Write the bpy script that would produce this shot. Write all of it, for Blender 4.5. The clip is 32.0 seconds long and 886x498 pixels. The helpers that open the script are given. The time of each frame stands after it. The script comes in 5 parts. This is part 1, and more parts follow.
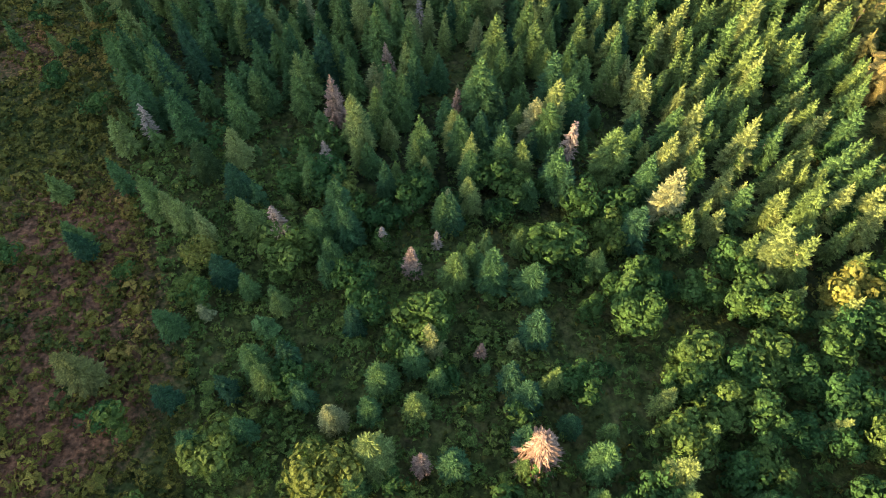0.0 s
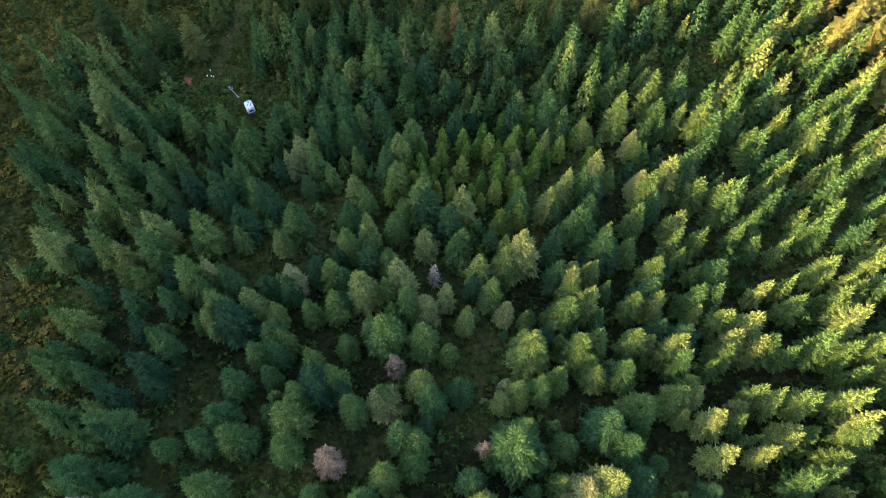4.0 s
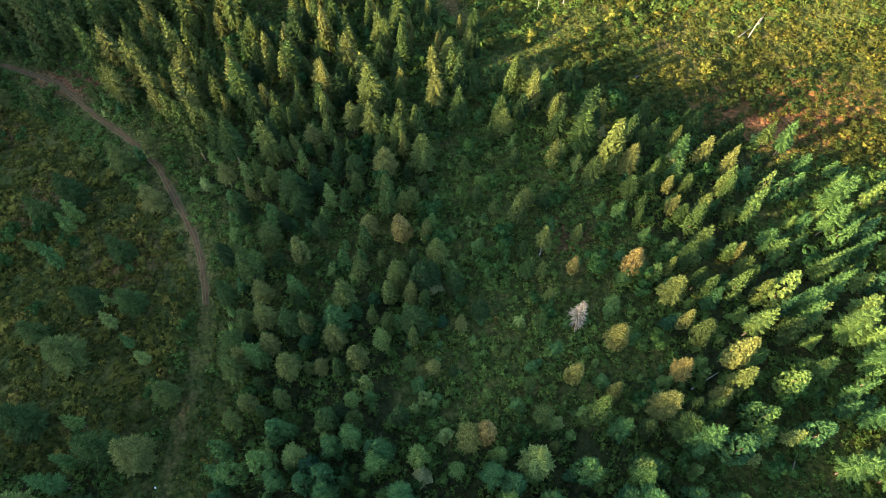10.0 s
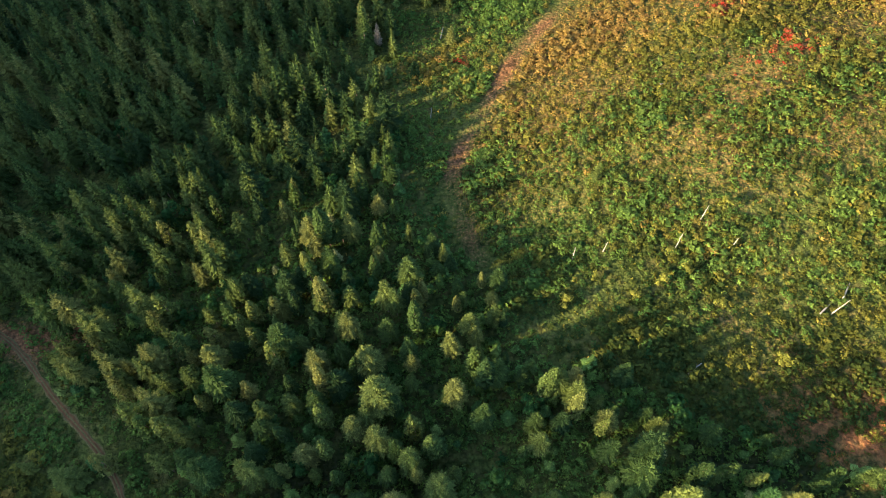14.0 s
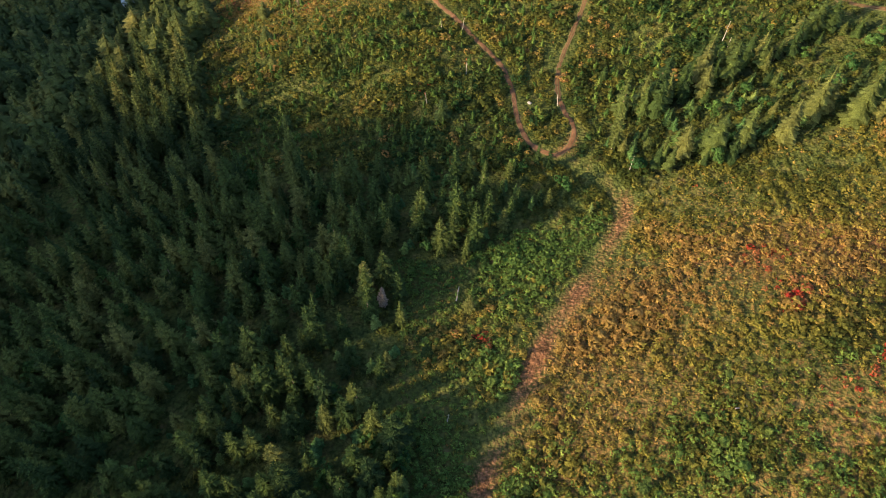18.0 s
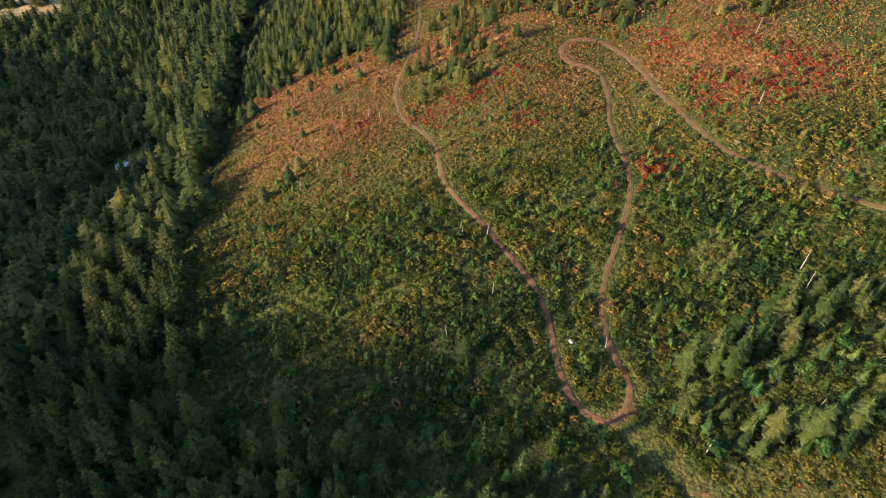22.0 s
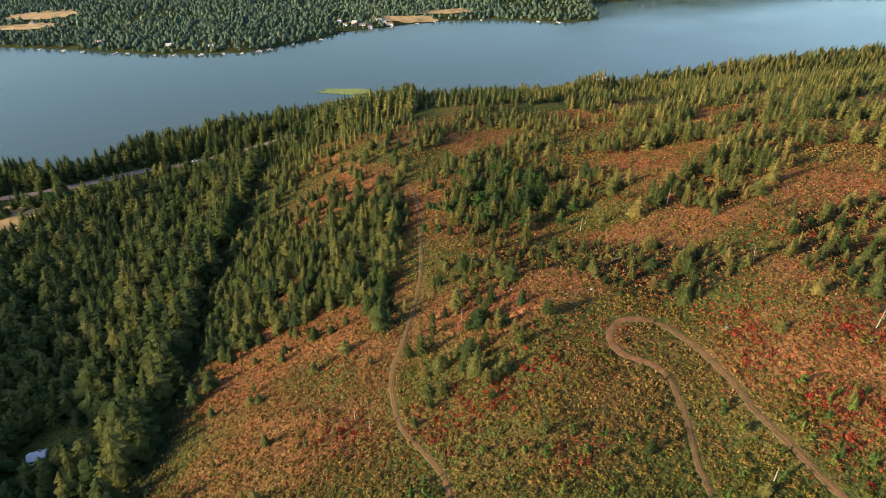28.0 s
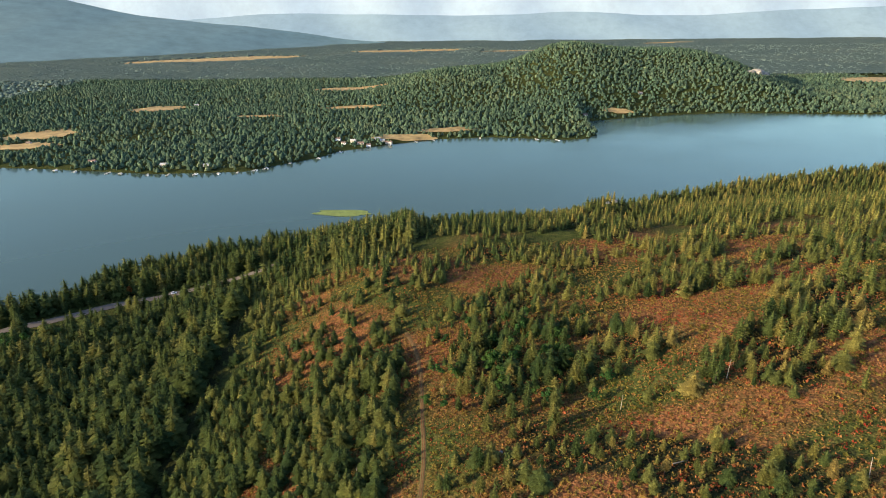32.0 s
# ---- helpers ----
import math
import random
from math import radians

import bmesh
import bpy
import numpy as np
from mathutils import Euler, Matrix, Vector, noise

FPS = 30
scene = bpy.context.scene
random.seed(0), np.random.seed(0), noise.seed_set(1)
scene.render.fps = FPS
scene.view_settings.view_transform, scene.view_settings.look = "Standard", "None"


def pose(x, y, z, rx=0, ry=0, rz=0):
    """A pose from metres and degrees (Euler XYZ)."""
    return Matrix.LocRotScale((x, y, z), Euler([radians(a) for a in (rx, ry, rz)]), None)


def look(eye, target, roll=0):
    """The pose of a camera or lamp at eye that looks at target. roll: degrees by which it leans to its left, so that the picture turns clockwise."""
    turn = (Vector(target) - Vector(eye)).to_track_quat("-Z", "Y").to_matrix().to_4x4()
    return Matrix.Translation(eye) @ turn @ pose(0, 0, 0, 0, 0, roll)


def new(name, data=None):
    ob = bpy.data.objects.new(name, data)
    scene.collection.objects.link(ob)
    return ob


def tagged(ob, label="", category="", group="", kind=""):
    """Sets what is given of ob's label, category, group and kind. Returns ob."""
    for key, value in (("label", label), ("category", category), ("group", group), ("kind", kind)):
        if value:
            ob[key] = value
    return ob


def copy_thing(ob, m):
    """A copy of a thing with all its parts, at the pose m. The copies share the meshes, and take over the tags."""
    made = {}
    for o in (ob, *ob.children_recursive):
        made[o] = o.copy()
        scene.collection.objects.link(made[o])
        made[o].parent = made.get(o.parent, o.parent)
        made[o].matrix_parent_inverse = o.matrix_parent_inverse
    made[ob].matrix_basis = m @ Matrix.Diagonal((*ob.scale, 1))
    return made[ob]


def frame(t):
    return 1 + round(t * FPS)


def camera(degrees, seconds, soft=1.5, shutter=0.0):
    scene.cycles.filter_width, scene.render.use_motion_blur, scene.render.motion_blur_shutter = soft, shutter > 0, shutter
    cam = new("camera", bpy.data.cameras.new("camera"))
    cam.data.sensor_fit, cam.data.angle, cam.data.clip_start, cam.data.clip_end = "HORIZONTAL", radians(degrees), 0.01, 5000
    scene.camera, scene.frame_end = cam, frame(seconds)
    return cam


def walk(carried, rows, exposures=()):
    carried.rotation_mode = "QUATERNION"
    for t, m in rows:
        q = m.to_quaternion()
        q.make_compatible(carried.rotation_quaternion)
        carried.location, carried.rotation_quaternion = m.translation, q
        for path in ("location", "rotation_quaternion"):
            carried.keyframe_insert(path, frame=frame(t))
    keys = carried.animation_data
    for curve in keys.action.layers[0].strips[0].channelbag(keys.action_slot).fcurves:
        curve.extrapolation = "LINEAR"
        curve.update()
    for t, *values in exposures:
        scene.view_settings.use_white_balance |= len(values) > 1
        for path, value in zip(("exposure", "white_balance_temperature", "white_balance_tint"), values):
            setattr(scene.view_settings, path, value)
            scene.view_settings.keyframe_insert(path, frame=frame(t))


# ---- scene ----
cam = camera(70.0, 32.0, soft=1.0)

# The flight: seconds, place, pitch, heading, lean.
PATH = [
    (0, 0.03, 0.02, 192.47, -59.53, 2.13, -1.09),
    (0.5, -0.62, 8.82, 193.91, -59.95, 2.25, -0.95),
    (1, -1.37, 17.97, 195.01, -60.21, 2.39, -0.78),
    (1.5, -2.18, 26.68, 196.01, -60.49, 2.40, -0.69),
    (2, -3.03, 35.52, 196.89, -60.61, 2.17, -0.59),
    (2.5, -3.79, 43.98, 197.62, -60.86, 1.88, -0.42),
    (3, -4.63, 52.64, 198.36, -60.95, 1.59, -0.11),
    (3.5, -5.46, 61.06, 199.18, -61.22, 1.37, 0.22),
    (4, -6.30, 69.67, 200.00, -61.43, 1.14, 0.45),
    (4.5, -7.13, 78.38, 200.86, -61.67, 0.96, 0.52),
    (5, -7.89, 87.10, 201.70, -61.92, 0.81, 0.52),
    (5.5, -8.56, 95.77, 202.47, -62.16, 0.68, 0.52),
    (6, -9.14, 104.47, 203.23, -62.34, 0.56, 0.52),
    (6.5, -9.77, 112.99, 203.90, -62.62, 0.44, 0.54),
    (7, -10.54, 121.58, 204.47, -62.70, 0.24, 0.62),
    (7.5, -11.35, 129.99, 205.04, -62.96, -0.02, 0.72),
    (8, -12.12, 138.46, 205.61, -63.01, -0.21, 0.81),
    (8.5, -12.82, 146.79, 206.19, -63.21, -0.37, 0.85),
    (9, -13.49, 155.14, 206.56, -63.17, -0.44, 0.87),
    (9.5, -14.06, 163.23, 206.85, -63.26, -0.45, 0.84),
    (10, -14.62, 171.33, 207.03, -63.18, -0.31, 0.70),
    (10.5, -15.03, 178.97, 207.35, -63.34, -0.11, 0.49),
    (11, -15.33, 186.74, 207.70, -63.43, 0.07, 0.23),
    (11.5, -15.55, 194.69, 208.02, -63.57, 0.24, 0.00),
    (12, -15.86, 203.07, 208.20, -63.52, 0.49, -0.21),
    (12.5, -16.23, 211.56, 208.71, -62.68, 0.68, -0.43),
    (13, -16.74, 220.22, 209.27, -61.57, 0.81, -0.56),
    (13.5, -17.33, 228.73, 209.88, -60.75, 0.82, -0.57),
    (14, -17.99, 237.28, 210.43, -59.67, 0.78, -0.51),
    (14.5, -18.71, 245.57, 210.88, -58.78, 0.65, -0.42),
    (15, -19.57, 254.12, 211.43, -57.89, 0.45, -0.21),
    (15.5, -20.61, 262.77, 212.05, -57.09, 0.13, 0.15),
    (16, -21.66, 271.29, 212.63, -56.25, -0.16, 0.49),
    (16.5, -22.53, 279.46, 213.07, -55.26, -0.28, 0.63),
    (17, -23.32, 287.51, 213.39, -54.07, -0.23, 0.62),
    (17.5, -23.97, 295.31, 213.75, -53.03, -0.24, 0.58),
    (18, -24.56, 303.04, 214.17, -51.85, -0.20, 0.51),
    (18.5, -25.16, 310.66, 214.52, -50.83, 0.02, 0.35),
    (19, -25.68, 318.31, 214.85, -49.64, 0.19, 0.23),
    (19.5, -26.10, 325.88, 215.15, -48.67, 0.31, 0.09),
    (20, -26.61, 333.57, 215.51, -47.52, 0.56, -0.02),
    (20.5, -27.17, 341.18, 216.01, -46.63, 0.68, -0.07),
    (21, -27.87, 348.84, 216.67, -45.66, 0.81, -0.13),
    (21.5, -28.51, 356.48, 217.38, -44.86, 0.89, -0.18),
    (22, -29.15, 364.28, 218.09, -43.89, 0.95, -0.16),
    (22.5, -29.83, 372.09, 218.75, -43.05, 1.00, -0.18),
    (23, -30.51, 380.10, 219.32, -42.00, 1.00, -0.31),
    (23.5, -31.01, 387.92, 219.78, -41.09, 0.95, -0.37),
    (24, -31.42, 395.80, 220.13, -39.94, 0.96, -0.43),
    (24.5, -31.77, 403.46, 220.40, -38.92, 0.84, -0.54),
    (25, -32.11, 411.06, 220.68, -37.79, 0.60, -0.62),
    (25.5, -32.52, 418.59, 220.95, -36.69, 0.56, -0.69),
    (26, -33.02, 426.04, 221.11, -35.53, 0.46, -0.69),
    (26.5, -33.70, 433.32, 221.13, -34.31, 0.41, -0.59),
    (27, -34.42, 440.51, 221.10, -33.07, 0.37, -0.47),
    (27.5, -35.06, 447.67, 221.13, -31.87, 0.32, -0.41),
    (28, -35.66, 454.94, 221.27, -30.64, 0.26, -0.38),
    (28.5, -36.19, 462.03, 221.31, -29.53, 0.16, -0.38),
    (29, -36.68, 469.17, 221.32, -28.30, 0.14, -0.39),
    (29.5, -37.08, 476.18, 221.21, -27.21, 0.10, -0.40),
    (30, -37.44, 483.12, 221.12, -25.99, 0.03, -0.43),
    (30.5, -37.82, 489.95, 221.06, -24.84, 0.00, -0.44),
    (31, -38.32, 496.78, 221.08, -23.58, -0.02, -0.44),
    (31.5, -38.78, 503.45, 221.05, -22.42, -0.04, -0.46),
    (32, -39.21, 510.05, 221.03, -21.19, -0.07, -0.50),
]


def flown(x, y, z, pitch, heading, lean):
    return pose(x, y, z, 0, 0, heading) @ pose(0, 0, 0, 90 + pitch) @ pose(0, 0, 0, 0, 0, lean)


walk(cam, [(t, flown(*p)) for t, *p in PATH], [(0, 2.8, 6650, 19), (3, 2.82, 6650, 19), (6, 2.92, 6500, 12), (7.5, 2.95, 6450, 10), (9, 2.87, 6450, 8), (10.5, 2.88, 6400, 6), (13, 2.6, 6250, 2), (14.5, 2.45, 6250, 4), (17, 2.03, 6400, 14), (19, 1.91, 6150, 16), (22, 1.74, 5800, 18), (25, 1.47, 5850, 25), (28, 1.46, 6150, 19), (30, 1.56, 5950, 16), (31, 1.54, 5900, 14), (32, 1.38, 6050, 11)])

# ---- light ----
SUN_FROM = Vector((-0.93, -0.37, 0)).normalized()
SUN_UP = radians(14)
world = bpy.data.worlds.new("world")
scene.world = world
world.use_nodes = True
wn = world.node_tree.nodes
sky = wn.new("ShaderNodeTexSky")
sky.sky_type = "NISHITA"
sky.sun_disc = False
sky.sun_elevation = SUN_UP
sky.sun_rotation = math.atan2(SUN_FROM.x, SUN_FROM.y)
sky.dust_density = 1.6
cool = wn.new("ShaderNodeMix")
cool.data_type, cool.blend_type = "RGBA", "MULTIPLY"
cool.inputs[0].default_value, cool.inputs[7].default_value = 1.0, (0.93, 1.0, 1.14, 1)
world.node_tree.links.new(sky.outputs[0], cool.inputs[6])
world.node_tree.links.new(cool.outputs[2], wn["Background"].inputs[0])
wn["Background"].inputs[1].default_value = 0.125
sun = new("sun", bpy.data.lights.new("sun", "SUN"))
sun.data.energy, sun.data.angle, sun.data.color = 5.0, radians(1.5), (1.0, 0.76, 0.43)
sun.matrix_world = look((0, 0, 300), Vector((0, 0, 300)) - (SUN_FROM * math.cos(SUN_UP) + Vector((0, 0, math.sin(SUN_UP)))))

# ---- materials ----
R = np.random.default_rng(7)


def material(name, rough=0.9):
    m = bpy.data.materials.new(name)
    m.use_nodes = True
    n = m.node_tree.nodes
    b = n["Principled BSDF"]
    b.inputs["Roughness"].default_value = rough
    b.inputs["Specular IOR Level"].default_value = 0.25
    return m, n, m.node_tree.links, b


def ramp(n, stops):
    r = n.new("ShaderNodeValToRGB")
    while len(r.color_ramp.elements) < len(stops):
        r.color_ramp.elements.new(0.5)
    for e, (p, c) in zip(r.color_ramp.elements, stops):
        e.position, e.color = p, (*c, 1)
    return r


def noise_tex(n, l, scale, detail=4.0, rough=0.6, coords="Object"):
    c = n.new("ShaderNodeTexCoord")
    t = n.new("ShaderNodeTexNoise")
    t.inputs["Scale"].default_value, t.inputs["Detail"].default_value, t.inputs["Roughness"].default_value = scale, detail, rough
    l.new(c.outputs[coords], t.inputs["Vector"])
    return t


def mixed(n, l, a, b, fac, kind="MIX"):
    m = n.new("ShaderNodeMix")
    m.data_type, m.blend_type = "RGBA", kind
    for sock, v in ((m.inputs[6], a), (m.inputs[7], b), (m.inputs[0], fac)):
        if hasattr(v, "is_output"):
            l.new(v, sock)
        elif isinstance(v, tuple):
            sock.default_value = (*v, 1)
        else:
            sock.default_value = v
    return m.outputs[2]


def plain(name, colour, rough=0.8, grain=3.0, spread=0.35, metal=0.0):
    m, n, l, b = material(name, rough)
    t = noise_tex(n, l, grain)
    lo, hi = (tuple(c * (1 - spread) for c in colour), tuple(min(1, c * (1 + spread)) for c in colour))
    r = ramp(n, [(0.3, lo), (0.7, hi)])
    l.new(t.outputs["Fac"], r.inputs[0])
    l.new(r.outputs[0], b.inputs["Base Color"])
    b.inputs["Metallic"].default_value = metal
    return m


def foliage(name, stops, single=False, leak=0.25, grain=4.5, gaps=0.38):
    """Leaves: hue by each plant's tint, light grain between sprays, some light through."""
    m, n, l, b = material(name, 0.85)
    b.inputs["Specular IOR Level"].default_value = 0.05
    if single:
        src = n.new("ShaderNodeObjectInfo").outputs["Random"]
    else:
        a = n.new("ShaderNodeAttribute")
        a.attribute_name = "tint"
        src = a.outputs["Fac"]
    r = ramp(n, stops)
    l.new(src, r.inputs[0])
    t = noise_tex(n, l, 0.9 if not single else 12.0, 3.0)
    needles = noise_tex(n, l, grain * (13 if single else 1), 2.0)
    hole = n.new("ShaderNodeMath")
    hole.operation = "LESS_THAN"
    hole.inputs[1].default_value = gaps
    l.new(needles.outputs["Fac"], hole.inputs[0])
    tone = ramp(n, [(0.40, (0.62, 0.66, 0.62)), (0.68, (1.45, 1.42, 1.3))])
    l.new(needles.outputs["Fac"], tone.inputs[0])
    g = n.new("ShaderNodeNewGeometry")
    isl = ramp(n, [(0.0, (0.72, 0.72, 0.72)), (1.0, (1.25, 1.25, 1.2))])
    l.new(g.outputs["Random Per Island"], isl.inputs[0])
    fine = ramp(n, [(0.3, (0.75, 0.78, 0.75)), (0.7, (1.2, 1.2, 1.1))])
    l.new(t.outputs["Fac"], fine.inputs[0])
    c = mixed(n, l, r.outputs[0], isl.outputs[0], 1.0, "MULTIPLY")
    c = mixed(n, l, c, fine.outputs[0], 1.0, "MULTIPLY")
    c = mixed(n, l, c, tone.outputs[0], 1.0, "MULTIPLY")
    l.new(c, b.inputs["Base Color"])
    bump = n.new("ShaderNodeBump")
    bump.inputs["Strength"].default_value, bump.inputs["Distance"].default_value = 0.8, 0.25 if not single else 0.02
    l.new(needles.outputs["Fac"], bump.inputs["Height"])
    l.new(bump.outputs[0], b.inputs["Normal"])
    tr = n.new("ShaderNodeBsdfTranslucent")
    l.new(c, tr.inputs[0])
    mx = n.new("ShaderNodeMixShader")
    mx.inputs[0].default_value = leak
    l.new(b.outputs[0], mx.inputs[1])
    l.new(tr.outputs[0], mx.inputs[2])
    clear = n.new("ShaderNodeBsdfTransparent")
    cut = n.new("ShaderNodeMixShader")
    l.new(hole.outputs[0], cut.inputs[0])
    l.new(mx.outputs[0], cut.inputs[1])
    l.new(clear.outputs[0], cut.inputs[2])
    l.new(cut.outputs[0] if gaps else mx.outputs[0], n["Material Output"].inputs[0])
    return m


SPRUCE = [(0.0, (0.028, 0.068, 0.034)), (0.25, (0.048, 0.102, 0.038)), (0.5, (0.075, 0.130, 0.040)), (0.75, (0.115, 0.160, 0.046)), (0.93, (0.17, 0.20, 0.065)), (1.0, (0.22, 0.22, 0.10))]
OLIVE = [(0.0, (0.034, 0.056, 0.020)), (0.3, (0.070, 0.086, 0.028)), (0.6, (0.118, 0.118, 0.036)), (0.85, (0.165, 0.145, 0.044)), (1.0, (0.21, 0.150, 0.055))]
VALLEY = [(0.0, (0.032, 0.052, 0.020)), (0.4, (0.072, 0.090, 0.028)), (0.75, (0.126, 0.126, 0.038)), (1.0, (0.17, 0.15, 0.048))]
LEAFY = [(0.0, (0.030, 0.076, 0.025)), (0.6, (0.054, 0.102, 0.027)), (0.95, (0.080, 0.118, 0.029)), (1.0, (0.17, 0.165, 0.038))]
SHRUB = [(0.0, (0.024, 0.052, 0.017)), (0.25, (0.060, 0.068, 0.016)), (0.45, (0.155, 0.134, 0.028)), (0.62, (0.232, 0.148, 0.045)), (0.78, (0.25, 0.105, 0.050)), (0.90, (0.26, 0.055, 0.028)), (1.0, (0.28, 0.030, 0.022))]
M_SPRUCE = foliage("spruce needles", SPRUCE)
M_PINE = foliage("hill pine needles", OLIVE, leak=0.2, grain=4.0, gaps=0.42)
M_PINE1 = foliage("hill pine needles single", OLIVE, True)
FIRS = [(0.0, (0.022, 0.041, 0.017)), (0.4, (0.050, 0.078, 0.024)), (0.75, (0.100, 0.118, 0.035)), (1.0, (0.14, 0.135, 0.045))]
M_FIR1 = foliage("fir needles single", FIRS, True)
M_FIR = foliage("fir needles", FIRS, leak=0.3)
M_VALLEY = foliage("valley wood needles", VALLEY, leak=0.3, grain=4.0, gaps=0.42)
M_SPRUCE1 = foliage("spruce needles single", SPRUCE, True)
M_LEAFY = foliage("broad leaves", LEAFY, leak=0.35)
M_LEAFY1 = foliage("broad leaves single", LEAFY, True, 0.35)
M_SHRUB = foliage("shrub leaves", SHRUB, leak=0.3, grain=7.0, gaps=0.32)
M_UNDER = foliage("undergrowth leaves", [(0.0, (0.046, 0.090, 0.024)), (0.3, (0.088, 0.134, 0.032)), (0.6, (0.140, 0.160, 0.038)), (1.0, (0.20, 0.165, 0.045))], leak=0.3)
M_DEAD = foliage("dry needles", [(0.0, (0.23, 0.135, 0.095)), (0.5, (0.25, 0.175, 0.135)), (1.0, (0.28, 0.225, 0.19))], True, 0.15)
# Far foliage is paler and bluer with distance: air haze painted in.
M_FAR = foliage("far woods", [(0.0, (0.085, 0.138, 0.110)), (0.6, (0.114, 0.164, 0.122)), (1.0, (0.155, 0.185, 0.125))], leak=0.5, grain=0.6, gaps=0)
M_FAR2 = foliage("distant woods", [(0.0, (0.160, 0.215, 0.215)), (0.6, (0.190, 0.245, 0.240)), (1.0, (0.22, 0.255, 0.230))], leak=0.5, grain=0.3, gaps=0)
M_BARK = plain("bark", (0.16, 0.11, 0.08), 0.95, 6.0)
M_SNAG = plain("weathered wood", (0.25, 0.22, 0.18), 0.9, 4.0)


def track_material(name="dirt track", dim=1.0):
    m, n, l, b = material(name, 1.0)
    b.inputs["Specular IOR Level"].default_value = 0.03
    a = n.new("ShaderNodeAttribute")
    a.attribute_name = "tint"
    t, f = noise_tex(n, l, 0.5), noise_tex(n, l, 2.5, 5.0)
    bare = ramp(n, [(0.3, tuple(0.62 * c * dim for c in (0.125, 0.058, 0.029))), (0.7, tuple(0.72 * c * dim for c in (0.24, 0.115, 0.058)))])
    verge = ramp(n, [(0.35, (0.050, 0.052, 0.020)), (0.65, (0.125, 0.095, 0.045))])
    l.new(t.outputs["Fac"], bare.inputs[0])
    l.new(f.outputs["Fac"], verge.inputs[0])
    add = n.new("ShaderNodeMath")
    add.operation = "MULTIPLY_ADD"
    l.new(f.outputs["Fac"], add.inputs[0])
    add.inputs[1].default_value = 0.9
    l.new(a.outputs["Fac"], add.inputs[2])
    r = n.new("ShaderNodeMapRange")
    r.inputs[1].default_value, r.inputs[2].default_value = 0.65, 1.25
    l.new(add.outputs[0], r.inputs[0])
    l.new(mixed(n, l, verge.outputs[0], bare.outputs[0], r.outputs[0]), b.inputs["Base Color"])
    return m


M_TRACK, M_RUTS = track_material(), track_material("old grassy ruts", 0.7)
M_SAND = plain("bare sand", (0.25, 0.105, 0.038), 0.95, 0.8, 0.25)
M_ROAD = plain("road surface", (0.115, 0.098, 0.085), 0.9, 0.5, 0.15)
M_FIELD = plain("stubble field", (0.31, 0.215, 0.085), 0.95, 0.06, 0.45)
M_WHITE = plain("white paint", (0.75, 0.76, 0.78), 0.35, 2.0, 0.06)
M_DARK = plain("dark glass", (0.03, 0.035, 0.04), 0.15, 2.0, 0.1)
M_STEEL = plain("galvanised steel", (0.40, 0.40, 0.39), 0.6, 5.0, 0.25, 0.15)
M_ROCK = plain("grey rock", (0.25, 0.23, 0.20), 0.95, 1.5, 0.3)
M_ROOF = plain("roof sheet", (0.30, 0.31, 0.33), 0.6, 1.0, 0.15)
M_MARSH = plain("marsh grass", (0.16, 0.20, 0.05), 0.95, 0.15, 0.3)


